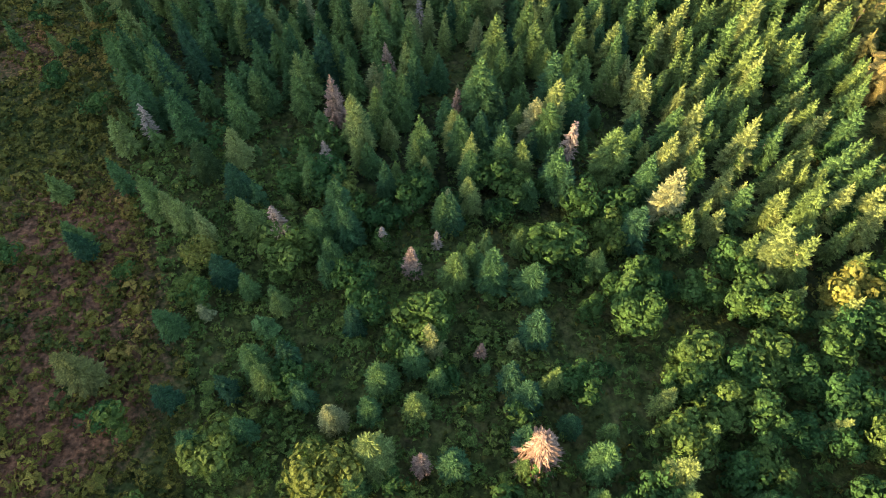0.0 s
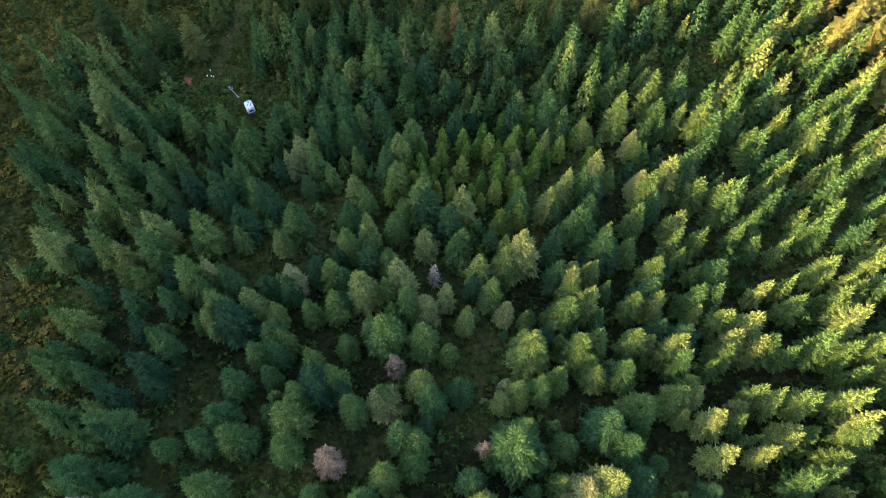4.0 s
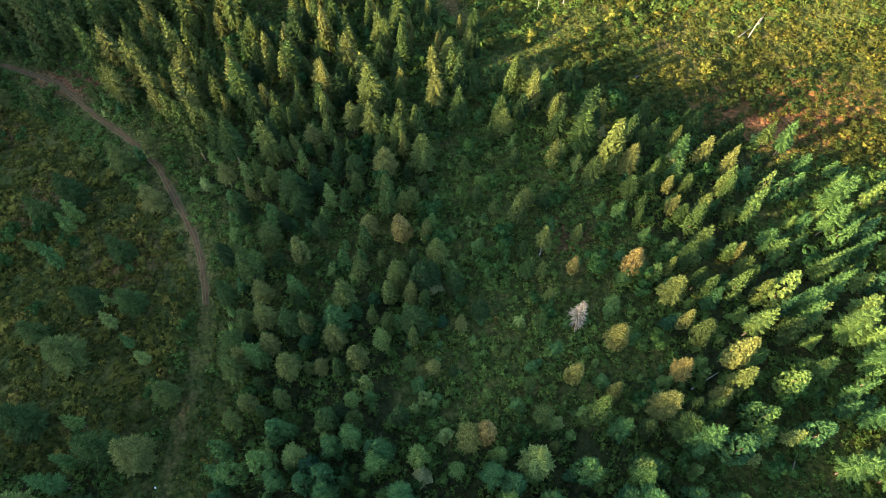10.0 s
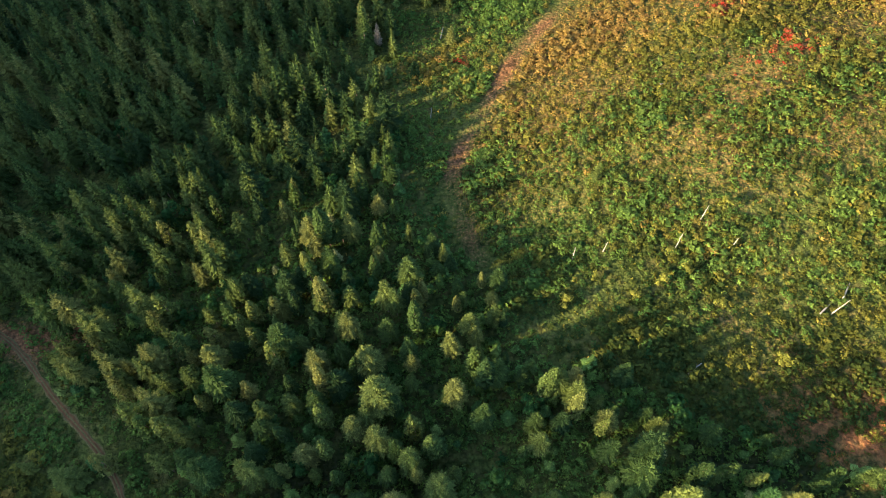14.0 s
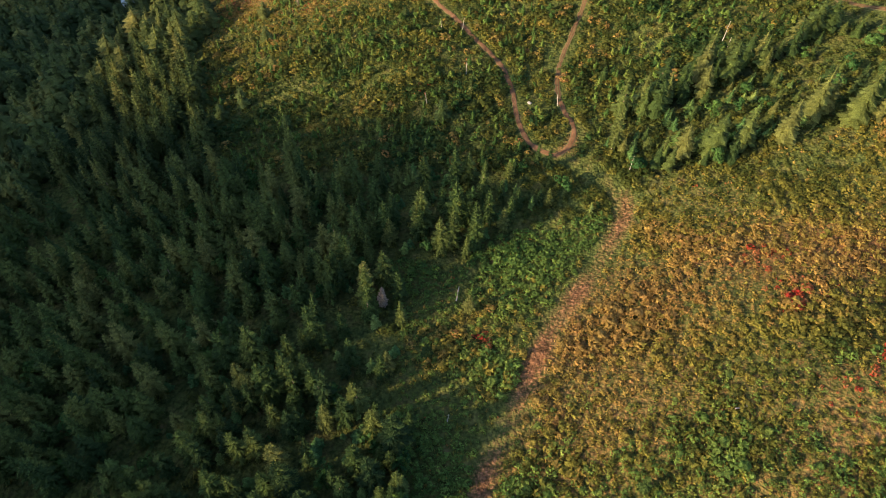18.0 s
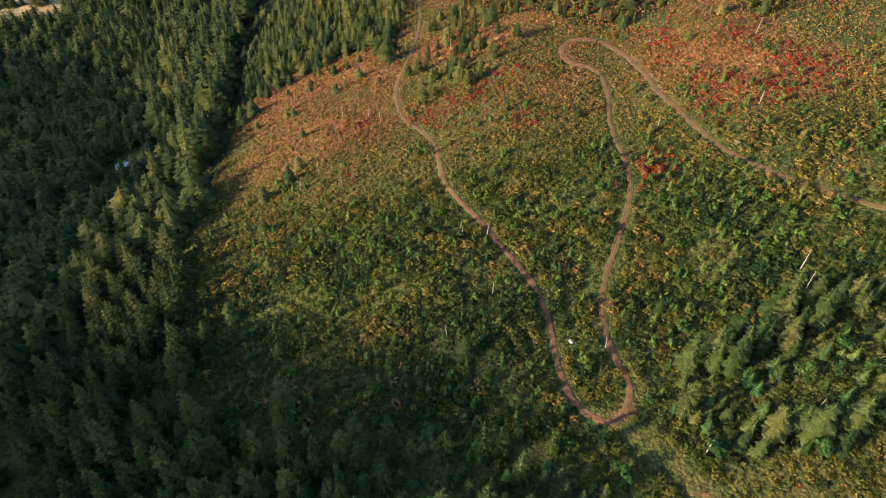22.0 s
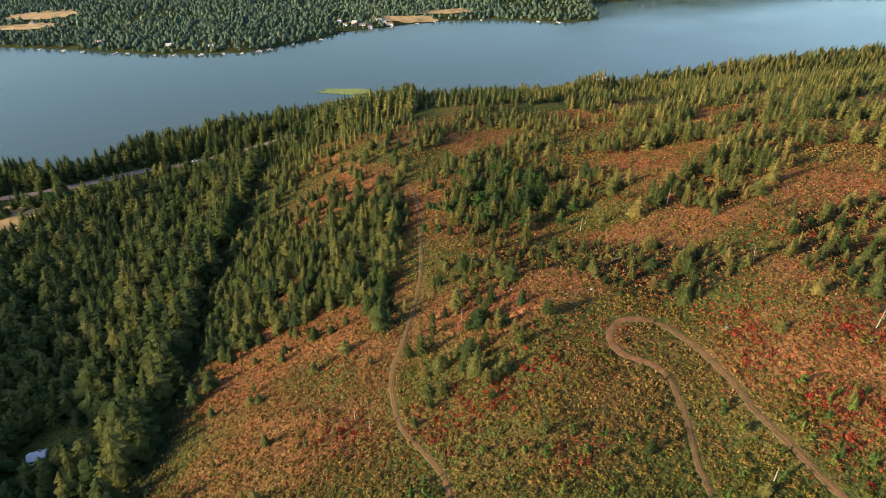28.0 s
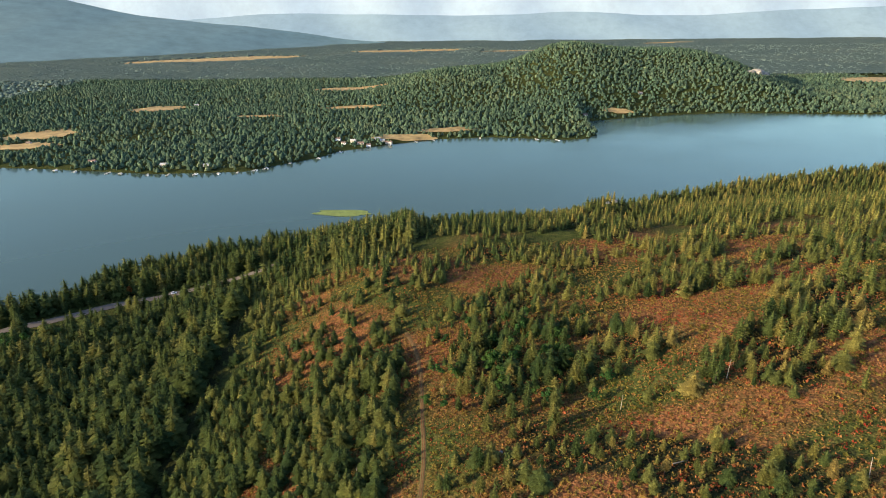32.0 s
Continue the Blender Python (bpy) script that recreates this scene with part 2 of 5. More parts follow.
def ground_material():
    m, n, l, b = material("forest soil", 1.0)
    b.inputs["Specular IOR Level"].default_value = 0.02
    big, mid, fine = noise_tex(n, l, 0.03), noise_tex(n, l, 0.25), noise_tex(n, l, 1.6, 6.0)
    green = ramp(n, [(0.30, (0.042, 0.056, 0.018)), (0.50, (0.068, 0.080, 0.022)), (0.68, (0.096, 0.086, 0.030)), (0.8, (0.14, 0.092, 0.05))])
    l.new(mid.outputs["Fac"], green.inputs[0])
    dry = ramp(n, [(0.28, (0.085, 0.086, 0.030)), (0.42, (0.165, 0.086, 0.036)), (0.56, (0.235, 0.092, 0.042)), (0.68, (0.255, 0.146, 0.060)), (0.8, (0.29, 0.20, 0.10))])
    l.new(mid.outputs["Fac"], dry.inputs[0])
    soil = ramp(n, [(0.3, (0.095, 0.046, 0.024)), (0.6, (0.180, 0.086, 0.045)), (0.8, (0.25, 0.15, 0.09))])
    l.new(fine.outputs["Fac"], soil.inputs[0])

    def mask(name):
        a = n.new("ShaderNodeAttribute")
        a.attribute_name = name
        add = n.new("ShaderNodeMath")
        add.operation = "MULTIPLY_ADD"
        l.new(fine.outputs["Fac"], add.inputs[0])
        add.inputs[1].default_value = 0.8
        l.new(a.outputs["Fac"], add.inputs[2])
        s = n.new("ShaderNodeMapRange")
        s.inputs[1].default_value, s.inputs[2].default_value = 0.70, 1.05
        l.new(add.outputs[0], s.inputs[0])
        return s.outputs[0]

    # Forest litter, darkened further for the shade beneath the trees.
    litter_shade = ramp(n, [(0.3, (0.018, 0.022, 0.010)), (0.55, (0.032, 0.038, 0.016)), (0.75, (0.055, 0.045, 0.024))])
    l.new(fine.outputs["Fac"], litter_shade.inputs[0])
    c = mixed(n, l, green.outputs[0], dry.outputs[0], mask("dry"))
    c = mixed(n, l, c, litter_shade.outputs[0], mask("litter_shade"))
    c = mixed(n, l, c, soil.outputs[0], mask("soil"))
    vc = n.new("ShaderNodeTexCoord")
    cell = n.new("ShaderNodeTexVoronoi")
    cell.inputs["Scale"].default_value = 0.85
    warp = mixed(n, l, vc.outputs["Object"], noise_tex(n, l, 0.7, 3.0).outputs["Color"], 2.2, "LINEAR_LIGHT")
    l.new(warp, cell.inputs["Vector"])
    # Painted clumps: gaps between them darkened like shade under shrubs.
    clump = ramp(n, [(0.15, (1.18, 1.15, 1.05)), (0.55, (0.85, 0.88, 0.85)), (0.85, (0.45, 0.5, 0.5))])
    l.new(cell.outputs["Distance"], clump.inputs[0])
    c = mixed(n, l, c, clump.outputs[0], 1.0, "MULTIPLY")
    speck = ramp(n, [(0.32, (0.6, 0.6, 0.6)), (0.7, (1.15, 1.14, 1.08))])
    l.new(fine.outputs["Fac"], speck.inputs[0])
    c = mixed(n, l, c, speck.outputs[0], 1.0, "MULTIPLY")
    dark = ramp(n, [(0.3, (0.75, 0.75, 0.75)), (0.7, (1.2, 1.2, 1.2))])
    l.new(big.outputs["Fac"], dark.inputs[0])
    c = mixed(n, l, c, dark.outputs[0], 1.0, "MULTIPLY")
    l.new(c, b.inputs["Base Color"])
    bump = n.new("ShaderNodeBump")
    bump.inputs["Strength"].default_value, bump.inputs["Distance"].default_value = 0.9, 0.5
    hgt = n.new("ShaderNodeMath")
    hgt.operation = "MULTIPLY_ADD"
    hgt.inputs[1].default_value = -1.0
    l.new(cell.outputs["Distance"], hgt.inputs[0])
    l.new(fine.outputs["Fac"], hgt.inputs[2])
    l.new(hgt.outputs[0], bump.inputs["Height"])
    l.new(bump.outputs[0], b.inputs["Normal"])
    return m


def water_material():
    """Teal water under a glossy surface that takes up the sky by its angle."""
    m, n, l, b = material("lake water", 0.1)
    b.inputs["Base Color"].default_value = (0.042, 0.066, 0.056, 1)
    b.inputs["Specular IOR Level"].default_value = 0.0
    gloss = n.new("ShaderNodeBsdfGlossy")
    gloss.inputs["Color"].default_value = (0.86, 0.93, 0.80, 1)
    big = noise_tex(n, l, 0.006, 3.0)
    r = ramp(n, [(0.35, (0.10, 0.10, 0.10)), (0.7, (0.24, 0.24, 0.24))])
    l.new(big.outputs["Fac"], r.inputs[0])
    l.new(r.outputs[0], gloss.inputs["Roughness"])
    t = noise_tex(n, l, 0.35, 4.0)
    bump = n.new("ShaderNodeBump")
    bump.inputs["Strength"].default_value, bump.inputs["Distance"].default_value = 0.045, 0.3
    l.new(t.outputs["Fac"], bump.inputs["Height"])
    l.new(bump.outputs[0], gloss.inputs["Normal"])
    fr = n.new("ShaderNodeFresnel")
    fr.inputs[0].default_value = 1.33
    mx = n.new("ShaderNodeMixShader")
    l.new(fr.outputs[0], mx.inputs[0])
    l.new(b.outputs[0], mx.inputs[1])
    l.new(gloss.outputs[0], mx.inputs[2])
    l.new(mx.outputs[0], n["Material Output"].inputs[0])
    return m


M_GROUND, M_WATER = ground_material(), water_material()

# ---- plan ----
# Heights of the land every 120 by 140 m, south to north, west to east.
RELIEF = np.array([
    (49.0, 76.9, 102.5, 126.9, 131.9, 135.7, 132.1, 130.3, 132.1),
    (41.4, 69.0, 99.6, 112.3, 93.8, 105.9, 113.2, 128.3, 146.4),
    (35.4, 56.6, 77.6, 80.9, 75.4, 83.4, 105.6, 131.8, 158.0),
    (29.0, 41.5, 55.1, 63.8, 85.6, 117.3, 122.8, 140.4, 162.3),
    (20.4, 21.7, 30.6, 52.4, 65.4, 113.4, 136.7, 148.9, 160.2),
    (9.9, -0.1, 2.8, 64.3, 106.3, 117.8, 137.7, 145.2, 149.4),
    (1.2, -9.1, 2.5, 55.7, 91.8, 118.2, 125.9, 126.0, 127.6),
    (-1.0, -10.9, 8.4, 56.8, 59.6, 77.9, 93.8, 98.0, 100.0),
    (2.4, -6.7, 5.3, 66.0, 63.8, 52.0, 64.0, 70.0, 72.0),
    (13.6, 3.7, -16.2, -28.0, -15.8, 4.0, 12.0, 16.0, 16.0)])
# Small swells and dips on it: x, y, height.
SWELLS = ((114, 1072, 15.0), (20, 710, -6.3), (34, 593, -5.1), (-9, 628, 4.7), (-45, 599, -2.7), (-73, 879, 7.3), (60, 362, 4.6), (76, 618, 4.4), (124, 1007, -6.4), (-8, 372, -0.9), (-53, 781, -0.3), (-9, 319, -3.4), (8, 232, 2.2), (59, 625, -1.4), (21, 427, -4.8), (11, 450, 4.3), (-35, 491, 2.1), (20, 506, -2.8), (-188, 981, -3.4), (-138, 587, -1.4), (65, 295, -3.2), (69, 489, -2.2), (27, 622, 1.2), (47, 335, 2.3), (117, 759, 1.8), (-114, 300, -0.5), (-84, 260, 1.9), (-78, 624, 2.2), (-55, 171, -1.6), (30, 389, 0.9))
X0, Y0, XS, YS = -450.0, -100.0, 120.0, 140.0
NEAR_SHORE = ((-3000, 700), (-900, 900), (-600, 935), (-421, 965), (-345, 975), (-330, 1015), (-233, 1092), (-128, 1128), (60, 1160), (200, 1210), (500, 1300), (900, 1330), (3000, 1250))
FAR_SHORE = ((-3000, 1650), (-900, 1470), (-694, 1431), (-602, 1417), (-447, 1384), (-322, 1393), (-233, 1475), (-205, 1523), (-117, 1577), (-60, 1612), (50, 1627), (175, 1598), (215, 1606), (240, 1640), (253, 1779), (329, 1808), (459, 1850), (584, 1865), (881, 1830), (3000, 1900))
HILLS = ((500, 2300, 90, 300, 330), (120, 2250, 38, 260, 300), (60, 2150, 16, 260, 220))


# Unseen ridge west of the flight, added to cast shade: crest south to north.
CREST = ((-900, 246), (-300, 272), (-195, 274), (-109, 270), (-40, 267), (0, 262), (16, 258), (28, 249), (63, 226), (90, 214), (129, 213), (161, 220), (190, 231), (205, 238), (225, 238), (243, 229), (258, 217), (273, 204), (293, 188), (315, 176), (340, 167), (370, 160), (400, 157), (450, 152), (540, 130), (620, 106), (700, 74), (760, 48), (800, 36), (900, 0))


def bspline(u):
    u = np.abs(u)
    return np.where(u < 1, 2 / 3 - u**2 + u**3 / 2, np.where(u < 2, (2 - u) ** 3 / 6, 0))


def shore(line, x):
    return np.interp(x, *np.array(line).T)


def wobble(x, y, s, seed=0.0):
    """Smooth uneven field, about -1 to 1."""
    a = np.sin(x / s + 1.7 * np.sin(y / (1.3 * s) + seed) + seed) + np.sin(y / (0.9 * s) - 1.3 * np.sin(x / (1.6 * s) + 2 * seed))
    return 0.5 * a


def height(x, y):
    x, y = np.asarray(x, float), np.asarray(y, float)
    cx, cy = np.clip(x, X0, X0 + 8 * XS), np.clip(y, Y0, Y0 + 9 * YS)
    bx = bspline((cx[..., None] - X0) / XS - np.arange(9))
    by = bspline((cy[..., None] - Y0) / YS - np.arange(10))
    bx, by = bx / bx.sum(-1, keepdims=True), by / by.sum(-1, keepdims=True)
    near = np.einsum("...j,ji,...i->...", by, RELIEF, bx)
    for sx, sy, h in SWELLS:
        near = near + h * np.exp(-((x - sx) ** 2 + (y - sy) ** 2) / 900)
    near = np.maximum(near, np.interp(y, *np.array(CREST).T) * np.exp(-(((x + 620) / 120) ** 2)))
    near = np.maximum(near, 2.2) + 0.6 * wobble(x, y, 11) + 0.35 * wobble(x, y, 4, 2.0)
    away = np.clip((shore(NEAR_SHORE, x) - y) / 30, -0.2, 1)
    near = -4 + (near + 4) * np.clip(away * 1.25 + 0.15, 0, 1) ** 0.8
    inland = y - shore(FAR_SHORE, x)
    far = -4 + 7 * np.clip(inland / 30 + 0.6, 0, 1) + np.clip(inland, 0, 400) * 0.02 + 2 * wobble(x, y, 90)* np.clip(inland / 100, 0, 1)
    for hx, hy, h, rx, ry in HILLS:
        far = far + np.clip(inland / 120, 0, 1) * h * np.exp(-(((x - hx) / rx) ** 4) - ((y - hy) / ry) ** 2)
    mid = 0.5 * (shore(NEAR_SHORE, x) + shore(FAR_SHORE, x))
    return np.where(y < mid, near, far)


TRACK_UP = ((11, 449), (15, 451), (17, 455), (18, 460), (16, 467), (15, 475), (15, 484), (17, 495), (20, 503), (23, 510), (27, 519), (30, 528), (32, 538), (31, 549), (30, 560), (30, 572), (32, 582), (32, 592), (31, 599), (27, 605), (21, 608), (17, 612), (17, 617), (20, 622), (27, 623), (33, 620), (38, 614), (44, 604), (47, 594), (49, 582), (52, 570), (56, 556), (60, 546), (67, 536), (76, 525), (85, 517), (99, 503), (130, 478))
TRACK_WEST = ((11, 449), (7, 451), (3, 455), (1, 463), (0, 473), (0, 484), (-2, 496), (-7, 506), (-13, 516), (-19, 528), (-26, 539), (-32, 550), (-34, 562), (-36, 577), (-44, 590), (-50, 598), (-53, 609), (-55, 623), (-51, 639), (-48, 662), (-46, 688), (-48, 724), (-49, 752), (-53, 786), (-59, 806))
TRACK_DOWN = ((11, 449), (20, 443), (25, 437), (30, 430), (28, 423), (23, 415), (17, 406), (12, 398), (4, 389), (-1, 378), (-6, 368), (-11, 359), (-15, 349), (-17, 340), (-16, 330), (-12, 320), (-8, 312))
TRACK_LEFT = ((-160, 310), (-141, 303), (-125, 296), (-109, 281), (-96, 271), (-87, 263), (-80, 252), (-73, 242), (-68, 230), (-66, 222), (-64, 213), (-65, 205), (-66, 193), (-66, 182))
OLD_RUT = ((56, 420), (48, 409), (41, 401), (34, 394), (28, 384), (25, 376))
HIGHWAY = ((-900, 760), (-520, 850), (-365, 915), (-332, 931), (-311, 949), (-264, 976), (-222, 990), (-192, 999), (-160, 1012))
STRIP = ((-141, 600), (-142, 620), (-143, 640), (-150, 680), (-160, 722), (-167, 770), (-170, 819), (-178, 900))


def off_line(x, y, line):
    """Distance to a line of points."""
    best = np.full(np.shape(x), 1e9)
    for (ax, ay), (bx, by) in zip(line, line[1:]):
        dx, dy = bx - ax, by - ay
        s = np.clip(((x - ax) * dx + (y - ay) * dy) / (dx * dx + dy * dy), 0, 1)
        best = np.minimum(best, np.hypot(x - ax - s * dx, y - ay - s * dy))
    return best


def inside(x, y, poly):
    r = np.zeros(np.shape(x), bool)
    for (ax, ay), (bx, by) in zip(poly, poly[1:] + poly[:1]):
        if ay != by:
            r ^= ((ay > y) != (by > y)) & (x < (bx - ax) * (y - ay) / (by - ay) + ax)
    return r


OPEN_WEST = ((-400, -100), (-20, -100), (-30, 0), (-34, 13), (-39, 32), (-45, 44), (-52, 56), (-62, 70), (-64, 86), (-72, 104), (-82, 122), (-95, 140), (-104, 168), (-108, 188), (-112, 207), (-126, 255), (-400, 300))
VAN_GLADE = ((-78, 168), (-76, 184), (-68, 198), (-71, 232), (-63, 232), (-56, 206), (-52, 186), (-43, 175), (-46, 164), (-60, 160))
THIN_WEST = ((-72, 196), (-70, 226), (-78, 243), (-98, 262), (-130, 285), (-260, 300), (-126, 255), (-108, 190), (-90, 186))
YOUNG = ((-22, 205), (-14, 262), (14, 262), (30, 225), (26, 200), (2, 190))
MEADOW = ((-40, 418), (-36, 392), (-35, 364), (-32, 345), (-27, 329), (-14, 318), (-8, 306), (0, 294), (13, 284), (26, 277), (38, 270), (52, 262), (77, 252), (170, 250), (185, 446), (105, 445), (80, 440), (56, 438), (40, 438), (32, 431), (20, 425), (6, 426), (-10, 421), (-22, 410))
SLOPE = ((-120, 505), (-108, 482), (-100, 470), (-96, 463), (-60, 456), (-28, 450), (-4, 446), (18, 447), (29, 459), (48, 473), (66, 479), (100, 490), (190, 500), (185, 560), (120, 585), (62, 610), (30, 636), (6, 622), (-14, 606), (-46, 612), (-58, 640), (-72, 668), (-104, 678), (-134, 664), (-135, 600), (-138, 578), (-132, 540))
KNOLL = ((-148, 819), (-141, 857), (-130, 885), (-97, 900), (-73, 925), (-55, 895), (-53, 825), (-58, 784), (-83, 768), (-109, 771), (-140, 799))
GROVE = ((-41, 756), (-32, 785), (-15, 797), (13, 770), (19, 740), (7, 712), (-12, 703), (-32, 727))
FIELD = ((-420, 850), (-370, 874), (-341, 903), (-330, 886), (-335, 862), (-346, 836), (-420, 800))
YARD = ((-216, 612), (-182, 622), (-178, 646), (-202, 660), (-222, 640))
LONG_OPEN = ((96, 925), (112, 922), (140, 965), (172, 1000), (152, 1010), (120, 970))


def blurred(x, y, poly, r=9.0):
    """Share of a spot's surroundings that lies inside an outline."""
    out = np.zeros(np.shape(x))
    for k in range(10):
        a, q = 2.4 * k, r * math.sqrt((k + 0.5) / 10)
        out += inside(x + q * math.cos(a), y + q * math.sin(a), poly)
    return out / 10


LEAFY = ((17, 66), (29, 69), (37, 61), (45, 54), (51, 47), (63, 41), (85, 20), (80, -20), (20, -20), (18, 20), (15, 34))
SPARSE = ((-66, 84), (-40, 76), (-18, 68), (6, 62), (17, 62), (15, 34), (18, -10), (-36, 0), (-48, 46))
COPSE = ((-46, 604), (-30, 600), (-8, 610), (0, 626), (-4, 648), (-12, 684), (-44, 684))
BROWN_SLOPE = ((-131, 601), (-134, 650), (-123, 660), (-101, 672), (-68, 665), (-57, 642), (-56, 612), (-64, 600), (-77, 592), (-90, 585), (-115, 590))


def trees_here(x, y):
    """Chance of a tree on its spot, and its height in metres."""
    x, y = x + 5 * wobble(x, y, 8, 1.5), y + 5 * wobble(x, y, 7, 3.5)
    p = np.full(np.shape(x), 0.92)
    h = np.full(np.shape(x), 12.0)
    h = np.where((y > 165) & (x > 10), 13.5, h)
    thin = (x > 22) & (x < 90) & (y > 222) & (y < 285)
    p[thin], h[thin] = 0.95, 11.0
    hill = y > 585
    p[hill], h[hill] = 0.66, 9.5
    p[hill & (y < 700)] = 0.78
    dense = hill & (x > 60) & (y > 650)
    p[dense], h[dense] = 0.76, 11.0
    left = (off_line(x, y, STRIP) > 0) & (x < np.interp(y, [450, 500, 540, 600, 640, 700, 770, 840, 930], [-104, -120, -134, -144, -149, -160, -172, -178, -185])) & (y > 450)
    p[left], h[left] = 0.93, 15.5
    tall = left & (off_line(x, y, STRIP) < 26)
    h[tall] = 18.0
    mid = (y > 664) & (y < 810) & (x > -160) & (x < -60) & ~left
    p[mid], h[mid] = 0.66, 9.0
    beach = (y > 950) & ~left
    p[beach] = 0.95
    h = np.where(beach, np.where(x < -60, 14.5, 9.5), h)
    edge = (y > 262) & (y < 480) & (x < 30)
    p[edge], h[edge] = 0.76, 14.0
    for poly, q, k in ((OPEN_WEST, 0.09, 8.5), (LEAFY, 0.14, 10), (SPARSE, 0.24, 9), (VAN_GLADE, 0.0, 0), (THIN_WEST, 0.16, 9), (YOUNG, 0.30, 8.0), (((-18, 156), (14, 162), (30, 159), (12, 140), (-16, 141)), 0.1, 9), (MEADOW, 0.012, 8), (SLOPE, 0.025, 7), (KNOLL, 0.24, 8.5), (BROWN_SLOPE, 0.12, 5.5), (GROVE, 1.0, 11.5), (FIELD, 0.0, 0), (YARD, 0.05, 10), (LONG_OPEN, 0.10, 8)):
        i = inside(x, y, poly)
        p[i], h[i] = q, k
    rim = (blurred(x, y, MEADOW, 14) > 0.04) & (y < 335)
    h = np.where(rim, np.minimum(h, 9.0), h)
    copse = inside(x, y, COPSE)
    p[copse], h[copse] = 0.62, 8.5
    belt = inside(x, y, ((26, 442), (98, 452), (180, 452), (185, 505), (110, 492), (60, 462), (34, 460)))
    p[belt], h[belt] = 0.42, 5.4
    nook = edge & (x > -10) & (y > 405)
    p[nook], h[nook] = np.minimum(p[nook], 0.45), 8.0
    bend = np.hypot(x - 15, y - 443) < 16
    p = np.where(bend, p * 0.15, p)
    gaps = wobble(x, y, 9, 4.0) + 0.5 * wobble(x, y, 22, 1.0)
    p = p * np.clip(1.15 + 0.55 * gaps, 0.25, 1.1)
    bunch = (y > 585) & (x > -60) & (y < 960) & ~inside(x, y, GROVE) & ~copse
    p = np.where(bunch, p * np.clip(0.75 + 2.5 * wobble(x, y, 14, 7.0), 0.04, 1.7), p)
    south = (off_line(x, y, HIGHWAY) < 42) & (y < np.interp(x, *np.array(HIGHWAY).T)) & (x < -170)
    p, h = np.where(south, p * 0.22, p), np.where(south, h * 0.85, h)
    for line, w in ((TRACK_UP, 5), (TRACK_WEST, 5), (TRACK_DOWN[3:], 6), (TRACK_LEFT, 5.5), (HIGHWAY, 9)):
        p = np.where(off_line(x, y, line) < w, 0.0, p)
    lane = off_line(x, y, STRIP) < 6.5
    p, h = np.where(lane, 0.45, p), np.where(lane, 3.5, h)
    p = np.where(y > shore(NEAR_SHORE, x) - 9, 0.0, p)
    return p, h


# ---- meshes ----
def link_mesh(name, verts, tris, mat, parent=None, tint=None, smooth=False):
    me = bpy.data.meshes.new(name)
    verts, tris = np.asarray(verts, np.float32), np.asarray(tris, np.int32)
    k = tris.shape[1]
    me.vertices.add(len(verts))
    me.vertices.foreach_set("co", verts.ravel())
    me.loops.add(tris.size)
    me.loops.foreach_set("vertex_index", tris.ravel())
    me.polygons.add(len(tris))
    me.polygons.foreach_set("loop_start", np.arange(0, tris.size, k, dtype=np.int32))
    me.polygons.foreach_set("use_smooth", np.full(len(tris), smooth))
    me.materials.append(mat)
    if tint is not None:
        me.attributes.new("tint", "FLOAT", "POINT").data.foreach_set("value", np.asarray(tint, np.float32))
    me.update()
    ob = new(name, me)
    ob.parent = parent
    return ob


def cone(z0, z1, r0, r1, n=6, bend=(0, 0)):
    a = np.arange(n) * 2 * np.pi / n
    v = np.concatenate([np.stack([r0 * np.cos(a), r0 * np.sin(a), np.full(n, z0)], 1), np.stack([bend[0] + r1 * np.cos(a), bend[1] + r1 * np.sin(a), np.full(n, z1)], 1)])
    i = np.arange(n)
    j = (i + 1) % n
    return v, np.concatenate([np.stack([i, j, j + n], 1), np.stack([i, j + n, i + n], 1)])


def join(pieces):
    vs, fs, o = [], [], 0
    for v, f in pieces:
        vs.append(np.asarray(v, float))
        fs.append(np.asarray(f) + o)
        o += len(v)
    return np.concatenate(vs), np.concatenate(fs)


def spray(base, way, side, length, width, lift, droop):
    """A needle spray: a ridged kite that droops towards its tip."""
    up = np.array([0, 0, 1.0])
    mid = base + way * length * 0.5 + up * lift
    tip = base + way * length - up * droop
    l = base + way * length * 0.55 + side * width - up * droop * 0.55
    r = base + way * length * 0.55 - side * width - up * droop * 0.55
    return np.array([base, l, tip, r, mid]), np.array([(0, 1, 4), (1, 2, 4), (2, 3, 4), (3, 0, 4)])


def fingers(base, way, side, ln, dr, r):
    """A branch as a narrow folded spray with four side fingers."""
    up = np.array([0, 0, 1.0])
    tip = base + way * ln - up * dr
    mid = base + way * ln * 0.55 - up * dr * 0.35
    v = [base, mid + side * ln * 0.24 - up * 0.025, tip, mid - side * ln * 0.24 - up * 0.025]
    f = [(0, 1, 2), (0, 2, 3)]
    for q, e in ((0.32, 1), (0.32, -1), (0.6, 1), (0.6, -1)):
        a = base + way * ln * q - up * dr * q * 0.8
        t = a + (way * 0.75 + side * e * 0.72) * ln * (0.62 - 0.42 * q) * r.uniform(0.8, 1.2) - up * dr * 0.3
        k = len(v)
        v += [a - way * ln * 0.12, a + way * ln * 0.15, t]
        f.append((k, k + 1, k + 2))
    return np.array(v), np.array(f)


